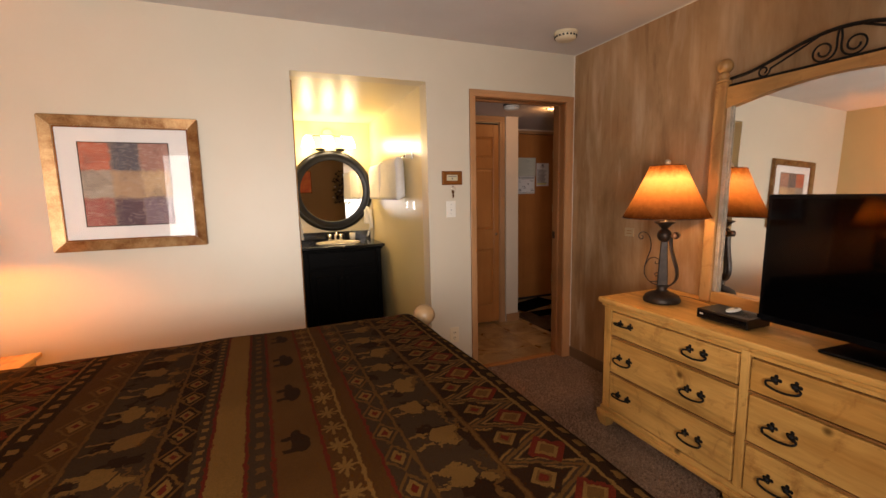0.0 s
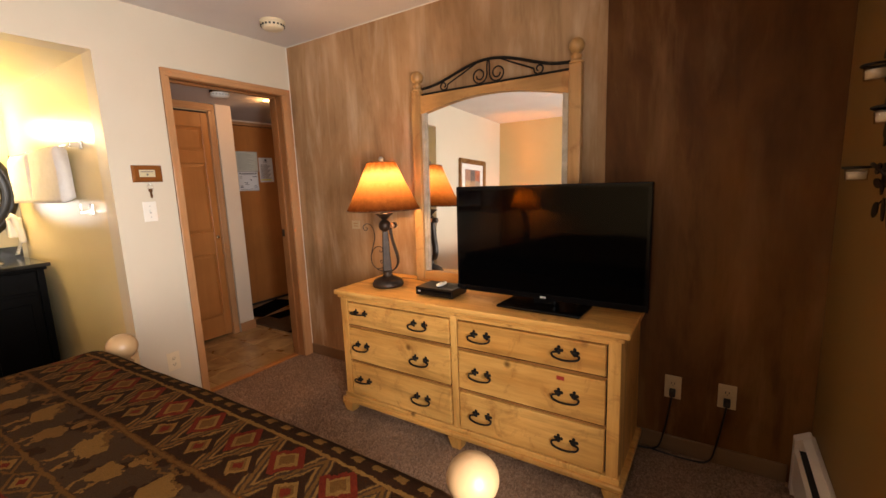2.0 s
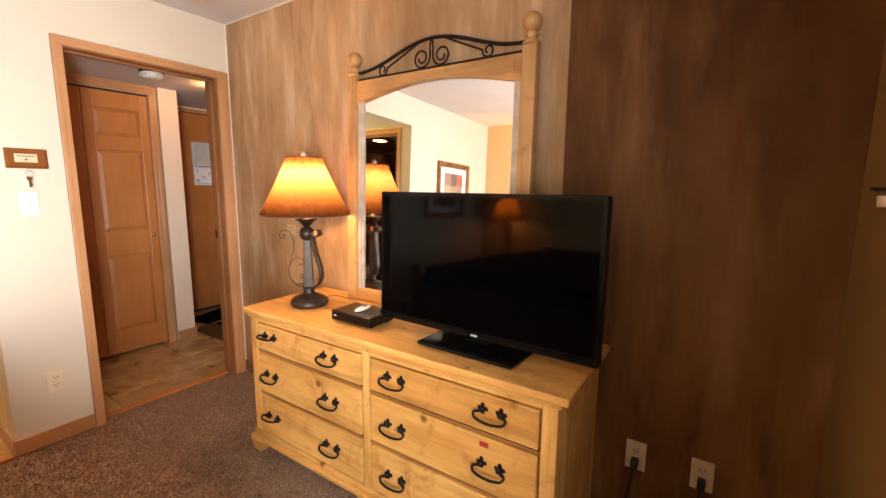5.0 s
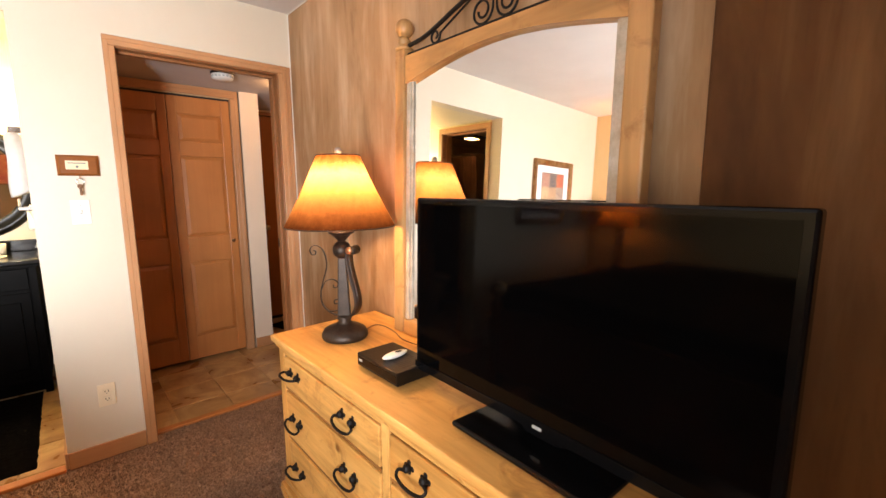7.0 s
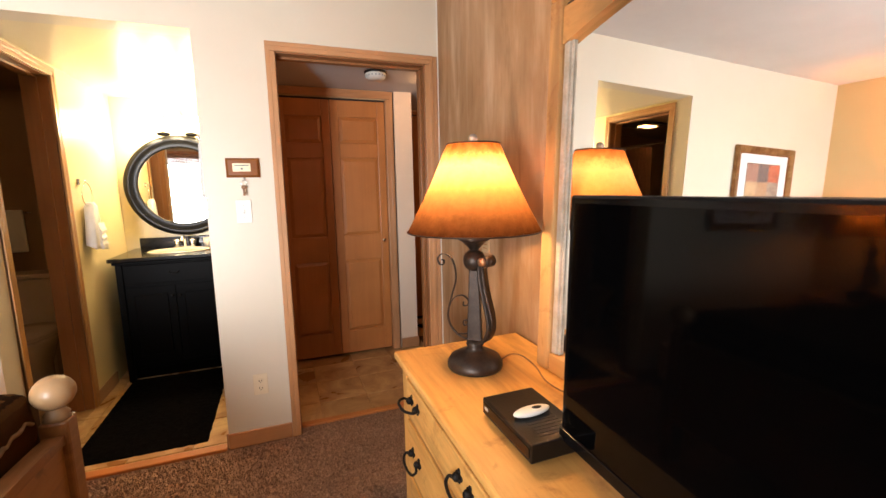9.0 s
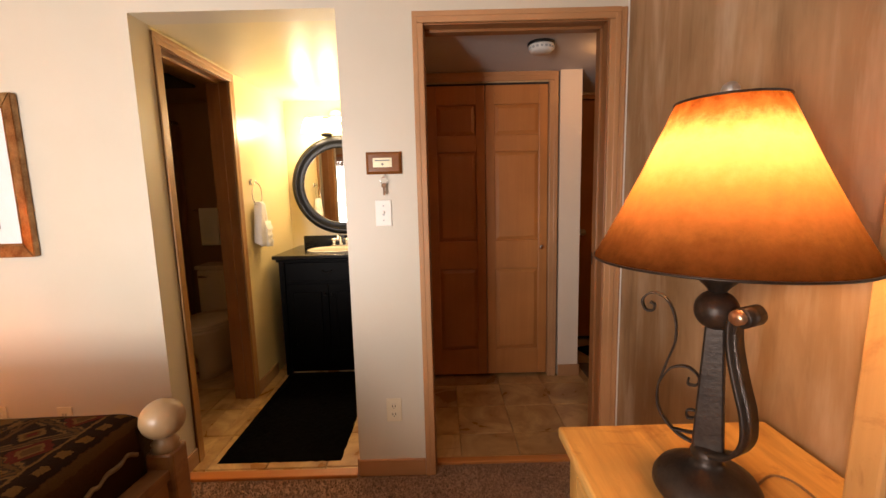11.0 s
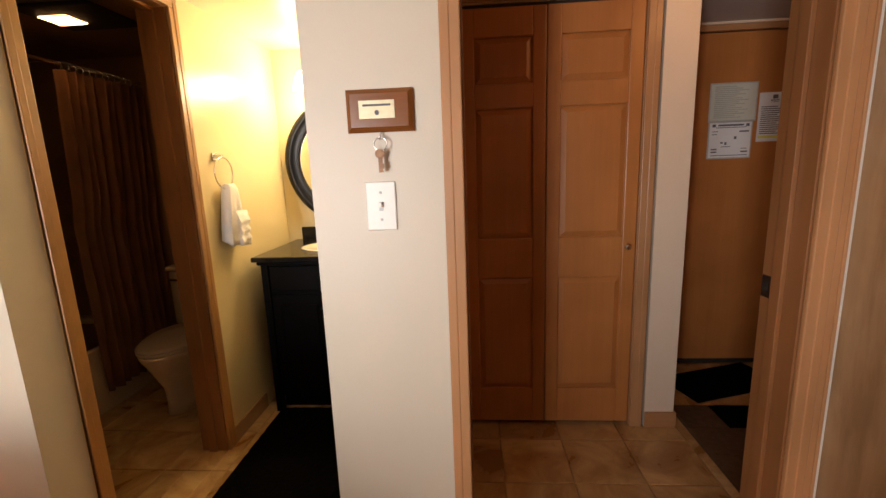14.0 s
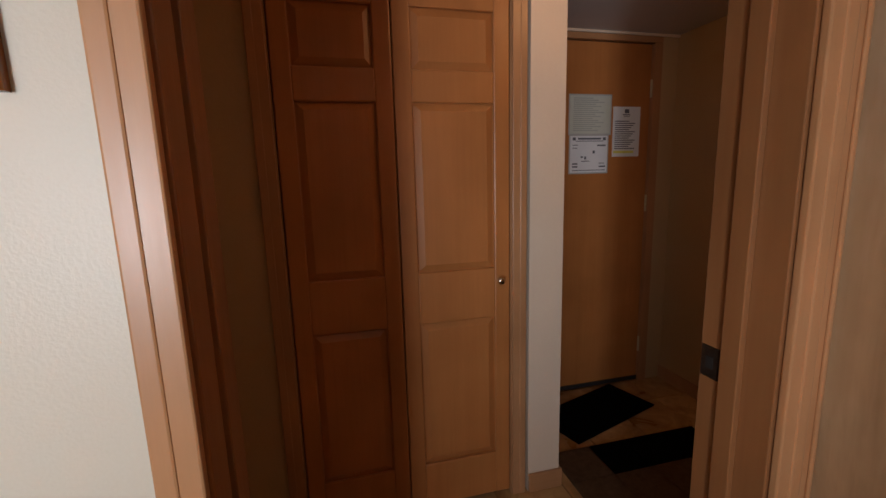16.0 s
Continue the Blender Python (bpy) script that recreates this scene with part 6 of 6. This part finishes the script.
def towel(at_x, out, y0, y1, z0, z1, label, fold=0.018, gather=0.12, ripple=0.0):
    """A folded towel hung over a bar, with soft rounded layers."""
    t = thing("towel", label, "towel", (at_x, (y0 + y1) / 2, z0))
    bm = bmesh.new()
    n, mrows = 22, 26
    grid = []
    prof_ = []
    for k in range(mrows):
        f = k / (mrows - 1)
        if f < 0.44:
            prof_.append((fold, z0 + (z1 - z0) * f / 0.44))
        elif f < 0.56:
            a = (f - 0.44) / 0.12 * math.pi
            prof_.append((fold * math.cos(a), z1 + fold * math.sin(a)))
        else:
            prof_.append((-fold, z1 - (z1 - z0 - 0.03) * (f - 0.56) / 0.44))
    for dx, z in prof_:
        row = []
        for j in range(n):
            y = y0 + (y1 - y0) * j / (n - 1)
            low = max(0.0, (z1 - z) / (z1 - z0))
            w = 0.007 * low * math.sin(y * 90 + z * 9) + 0.006 * noise.noise(Vector((y * 14, z * 9, dx * 50)))
            w += ripple * math.sin(z * 130 + 2 * noise.noise(Vector((y * 9, z * 5, 3))))
            pinch = 1 - gather * (1 - low) ** 1.4
            row.append(bm.verts.new((at_x + out * (dx + (w if dx > 0 else -w * 0.3)), (y0 + y1) / 2 + (y - (y0 + y1) / 2) * pinch, z)))
        grid.append(row)
    for r0, r1 in zip(grid, grid[1:]):
        for j in range(n - 1):
            bm.faces.new((r0[j], r0[j + 1], r1[j + 1], r1[j]))
    for j in (0, n - 1):
        bm.faces.new([row[j] for row in grid])
    bmesh.ops.recalc_face_normals(bm, faces=bm.faces)
    ob = part("cloth", bm, TOWEL, t, "", True)
    sol = ob.modifiers.new("thick", "SOLIDIFY")
    sol.thickness = 0.010
    return t


towel(AX0 + 0.045, 1, 3.69, 3.845, 1.01, 1.29, "small white hand towel hanging in the ring", 0.026, 0.62)
towel(AX0 + 0.052, 1, 3.752, 3.85, 1.0, 1.145, "small white washcloth rolled in folds over a hand towel", 0.036, 0.05, 0.006)
tb = thing("towel_rack", "chrome towel bar on the alcove side wall", "towel rack", (AX1, 3.45, 1.3))
for yy in (3.05, 4.24):
    part("bracket", box((AX1 - 0.060, yy - 0.012, 1.645, AX1, yy + 0.012, 1.675), (AX1 - 0.008, yy - 0.022, 1.635, AX1, yy + 0.022, 1.685), bevel=0.004), CHROME, tb)
part("bar", tube([(AX1 - 0.052, 3.05, 1.66), (AX1 - 0.052, 3.6, 1.66), (AX1 - 0.052, 4.24, 1.66)], 0.008, 10), CHROME, tb, "", True)
part("lower_hook", box((AX1 - 0.06, 3.03, 1.265, AX1, 3.055, 1.285), (AX1 - 0.008, 3.02, 1.255, AX1, 3.065, 1.32), (AX1 - 0.06, 3.03, 1.285, AX1 - 0.05, 3.055, 1.325), bevel=0.004), CHROME, tb)
towel(AX1 - 0.052, -1, 3.76, 4.18, 1.335, 1.625, "white bath towel folded over the bar", 0.036)
towel(AX1 - 0.052, -1, 3.20, 3.73, 1.33, 1.640, "white bath towel draped thickly over the bar", 0.034)
hd = thing("hair_dryer", "white wall hair dryer with coiled cord", "hair dryer", (1.60, BK, 1.05))
part("cradle", box((1.572, BK - 0.06, 1.07, 1.662, BK, 1.225), bevel=0.014), PLASTIC, hd)
part("handset", tube([(1.585, BK - 0.088, 1.235), (1.61, BK - 0.088, 1.215), (1.635, BK - 0.082, 1.12), (1.642, BK - 0.07, 1.03)], 0.028, 12, taper=0.75), PLASTIC, hd, "", True)
part("coil", tube([(1.64 - 0.0009 * k + 0.011 * math.sin(k * 1.3), BK - 0.04 + 0.011 * math.cos(k * 1.3), 1.05 - 0.0026 * k) for k in range(44)], 0.0025, 5), PLASTIC, hd, "white coiled cord", True)
cu = thing("tumbler", "small white cup beside the faucet", "cup", (1.42, 4.33, 0.917))
part("cup", lathe([(0.0, 0.0), (0.026, 0.0), (0.031, 0.075), (0.028, 0.075), (0.024, 0.006), (0.0, 0.006)], (1.42, 4.33, 0.917), 20), CERAM, cu, "", True)
rg = thing("bath_rug", "thick black bath rug on pale tiles", "rug", (1.2, 3.38, 0.0))


def rug_mesh(x0, y0, x1, y1, z, h, nx, ny, seed):
    bm = bmesh.new()
    grid = []
    for i in range(nx):
        row = []
        for j in range(ny):
            fx, fy = i / (nx - 1), j / (ny - 1)
            edge = min(1.0, 14 * min(fx, 1 - fx, fy, 1 - fy))
            x = x0 + (x1 - x0) * fx + 0.005 * noise.noise(Vector((i * 0.7, j * 0.3, seed)))
            y = y0 + (y1 - y0) * fy + 0.005 * noise.noise(Vector((j * 0.7, i * 0.3, seed + 5)))
            row.append(bm.verts.new((x, y, z + 0.002 + h * edge * (0.75 + 0.5 * noise.noise(Vector((x * 60, y * 60, seed)))))))
        grid.append(row)
    for r0, r1 in zip(grid, grid[1:]):
        for j in range(ny - 1):
            bm.faces.new((r0[j], r1[j], r1[j + 1], r0[j + 1]))
    rim = [e for e in bm.edges if e.is_boundary]
    ext = bmesh.ops.extrude_edge_only(bm, edges=rim)
    for v in [g for g in ext["geom"] if isinstance(g, bmesh.types.BMVert)]:
        v.co.z = z
    bmesh.ops.recalc_face_normals(bm, faces=bm.faces)
    return bm


part("rug_body", rug_mesh(0.915, 2.84, 1.55, 3.93, 0.0, 0.018, 70, 110, 3), RUGB, rg, "", True)

# ---- hall mats ----
dm = thing("door_mat", "black ribbed door mat lying askew by the entry", "mat", (3.555, 4.235, 0.0))
part("mat", box((3.23, 4.08, 0.0, 3.88, 4.39, 0.010), bevel=0.004), RUGB, dm)
bm = bmesh.new()
for k in range(20):
    box((3.25 + 0.031 * k, 4.10, 0.0095, 3.263 + 0.031 * k, 4.37, 0.013), bm=bm)
part("ribs", bm, RUGB, dm)
dm.rotation_euler = (0, 0, radians(18))
hr = thing("patchwork_rug", "patchwork rug in brown, tan and black blocks", "rug", (3.53, 3.43, 0.0))
part("backing", box((3.115, 2.90, 0.0, 3.945, 3.955, 0.006), bevel=0.002), RUGN, hr)
pal = {"b": RUGB, "n": RUGN, "t": RUGT}
xs = (3.12, 3.325, 3.53, 3.735, 3.94)
for r, line in enumerate(("nbbb", "nnnb", "nbtn", "bntb", "tnbn")):
    for c, k in enumerate(line):
        y1 = 3.95 - 0.208 * r
        part("patch", box((xs[c] + 0.002, y1 - 0.205, 0.006, xs[c + 1] - 0.002, y1, 0.013), bevel=0.003), pal[k], hr)

# ---- bathroom ----
to = thing("toilet", "cream ceramic toilet with closed lid", "toilet", (0.29, 4.1, 0))


def oval(cx, cyy, rx, ry, z, front):
    return [Vector((cx + rx * math.cos(2 * math.pi * k / 36), cyy + (ry * 1.18 if math.sin(2 * math.pi * k / 36) < 0 else ry * 0.8) * math.sin(2 * math.pi * k / 36), z)) for k in range(36)]


def loft(levels):
    bm = bmesh.new()
    rs = [[bm.verts.new(p) for p in lv] for lv in levels]
    for q0, q1 in zip(rs, rs[1:]):
        for k in range(36):
            bm.faces.new((q0[k], q0[(k + 1) % 36], q1[(k + 1) % 36], q1[k]))
    bm.faces.new(rs[0][::-1])
    bm.faces.new(rs[-1])
    bmesh.ops.recalc_face_normals(bm, faces=bm.faces)
    return bm


TX = 0.29
part("bowl", loft([oval(TX, 4.07, 0.105, 0.19, 0.0, 0), oval(TX, 4.07, 0.10, 0.18, 0.06, 0), oval(TX, 4.06, 0.105, 0.18, 0.16, 0), oval(TX, 4.04, 0.15, 0.215, 0.29, 0), oval(TX, 4.03, 0.18, 0.245, 0.37, 0), oval(TX, 4.03, 0.182, 0.248, 0.395, 0)]), CERAM2, to, "", True)
part("seat", loft([oval(TX, 4.03, 0.184, 0.25, 0.397, 0), oval(TX, 4.03, 0.188, 0.254, 0.405, 0), oval(TX, 4.03, 0.186, 0.252, 0.416, 0)]), CERAM2, to, "", True)
part("lid", loft([oval(TX, 4.03, 0.184, 0.25, 0.418, 0), oval(TX, 4.03, 0.188, 0.254, 0.426, 0), oval(TX, 4.03, 0.17, 0.235, 0.440, 0), oval(TX, 4.03, 0.05, 0.08, 0.446, 0)]), CERAM2, to, "", True)
part("tank", box((TX - 0.215, 4.26, 0.40, TX + 0.215, BK - 0.01, 0.76), bevel=0.02, seg=3), CERAM2, to)
part("tank_lid", box((TX - 0.225, 4.25, 0.761, TX + 0.225, BK - 0.008, 0.795), bevel=0.01), CERAM2, to)
part("flush_lever", box((TX - 0.19, 4.235, 0.70, TX - 0.12, 4.258, 0.715), bevel=0.004), CHROME, to)
part("pedestal_back", box((TX - 0.09, 4.15, 0.0, TX + 0.09, 4.40, 0.398), bevel=0.03, seg=3), CERAM2, to)
wp = thing("wall_cloth", "folded tan towel hung above the toilet", "towel", (0.11, BK, 0.96))
part("cloth", box((0.03, BK - 0.03, 0.94, 0.19, BK - 0.008, 1.26), bevel=0.01), SOAP, wp)
part("bar", tube([(-0.02, BK - 0.019, 1.24), (0.11, BK - 0.019, 1.24), (0.24, BK - 0.019, 1.24)], 0.006, 8), CHROME, wp, "", True)
tubb = thing("bathtub", "cream bathtub behind the shower curtain", "bathtub", (-0.55, 3.67, 0))
part("apron", box((-0.17, 2.86, 0.0, -0.13, BK - 0.005, 0.40), (-0.88, 2.86, 0.36, -0.17, 2.95, 0.40), (-0.88, BK - 0.1, 0.36, -0.17, BK - 0.005, 0.40), bevel=0.012), CERAM2, tubb)
scu = thing("shower_curtain", "dark brown shower curtain hanging in folds", "curtain", (-0.1, 3.7, 0.12))
bm = bmesh.new()
rows_ = []
for k in range(14):
    z = 0.14 + (1.93 - 0.14) * k / 13
    rows_.append([bm.verts.new((-0.085 + (0.030 + 0.020 * noise.noise(Vector((j * 0.07, 0.0, 4.0)))) * math.sin(j * 0.40 + 2.2 * noise.noise(Vector((j * 0.045, k * 0.05, 2.0)))) + 0.008 * noise.noise(Vector((j * 0.2, k * 0.4, 1))), 3.86 + (0.06 - 0.05 * (1.93 - z)) * (z > 1.2) + (BK - 0.06 - 3.86) * j / 150, z)) for j in range(151)])
for q0, q1 in zip(rows_, rows_[1:]):
    for j in range(150):
        bm.faces.new((q0[j], q0[j + 1], q1[j + 1], q1[j]))
cl = part("cloth", bm, CURTAIN, scu, "", True)
sm = cl.modifiers.new("thick", "SOLIDIFY")
sm.thickness = 0.004
rod = thing("curtain_rod", "chrome shower curtain rod", "curtain rod", (-0.085, 3.67, 1.96))
part("rod", tube([(-0.085, 2.851, 1.965), (-0.085, 3.67, 1.965), (-0.085, BK - 0.001, 1.965)], 0.012, 12), CHROME, rod, "", True)
for k in range(12):
    part("hook", tube([(-0.085 + 0.018 * math.sin(a), 3.93 + 0.042 * k, 1.952 + 0.022 * math.cos(a)) for a in [q * math.pi / 5 for q in range(11)]], 0.002, 5), CHROME, rod, "", True)
bl = thing("bath_ceiling_light", "flat oblong bathroom ceiling light, on", "ceiling light", (0.2, 3.78, HZ))
part("housing", box((0.03, 3.62, HZ - 0.02, 0.40, 3.94, HZ), bevel=0.006), DARKSLOT, bl)
part("lens", box((0.06, 3.72, HZ - 0.026, 0.20, 3.84, HZ - 0.02), bevel=0.003), BATHL, bl, "lit frosted lens")

# ---- floor tiles, each a piece of the tiled floor ----
tfloor = structure("floor_tiled", box((1.8, NY + 0.108, -0.0081, 1.9, NY + 0.12, -0.0055)), GROUT, "travertine tile floor of hall, alcove and bath", "floor")


def tile_mesh(w, d, name="tile"):
    bm = bmesh.new()
    rings = [[(0, 0, -0.006), (w, 0, -0.006), (w, d, -0.006), (0, d, -0.006)], [(0, 0, -0.002), (w, 0, -0.002), (w, d, -0.002), (0, d, -0.002)], [(0.003, 0.003, 0), (w - 0.003, 0.003, 0), (w - 0.003, d - 0.003, 0), (0.003, d - 0.003, 0)]]
    vs = [[bm.verts.new(p) for p in r] for r in rings]
    for q0, q1 in zip(vs, vs[1:]):
        for k in range(4):
            bm.faces.new((q0[k], q0[(k + 1) % 4], q1[(k + 1) % 4], q1[k]))
    bm.faces.new(vs[2])
    bmesh.ops.recalc_face_normals(bm, faces=bm.faces)
    me = bpy.data.meshes.new(name)
    bm.to_mesh(me)
    bm.free()
    me.materials.append(TILEM)
    return me


sizes = {}


def tiles(x0, y0, x1, y1, ox, oy, p=0.302, g=0.0045):
    i0, i1 = math.floor((x0 - ox) / p), math.ceil((x1 - ox) / p)
    j0, j1 = math.floor((y0 - oy) / p), math.ceil((y1 - oy) / p)
    for i in range(i0, i1):
        for j in range(j0, j1):
            a, c = max(ox + i * p + g / 2, x0), min(ox + (i + 1) * p - g / 2, x1)
            b0, d = max(oy + j * p + g / 2, y0), min(oy + (j + 1) * p - g / 2, y1)
            if c - a < 0.02 or d - b0 < 0.02:
                continue
            k = (round(c - a, 3), round(d - b0, 3))
            if k not in sizes:
                sizes[k] = tile_mesh(*k)
            ob = new("tile", sizes[k])
            ob.location = (a, b0, random.uniform(-0.0008, 0.0004))
            ob.parent = tfloor


tiles(1.802, NY + 0.13, 4.199, BK - 0.001, 2.468, 3.05)
tiles(DX0, NY + 0.109, DX1, NY + 0.129, 2.468, 3.05)
tiles(AX0, NY + 0.046, AX1, BK - 0.001, 0.88, 3.095)
tiles(AX0 - 0.119, BY0, AX0 - 0.001, BY1, 0.88, 3.095)
tiles(WX, NY + 0.13, AX0 - 0.12, BK - 0.001, 0.88, 3.095)
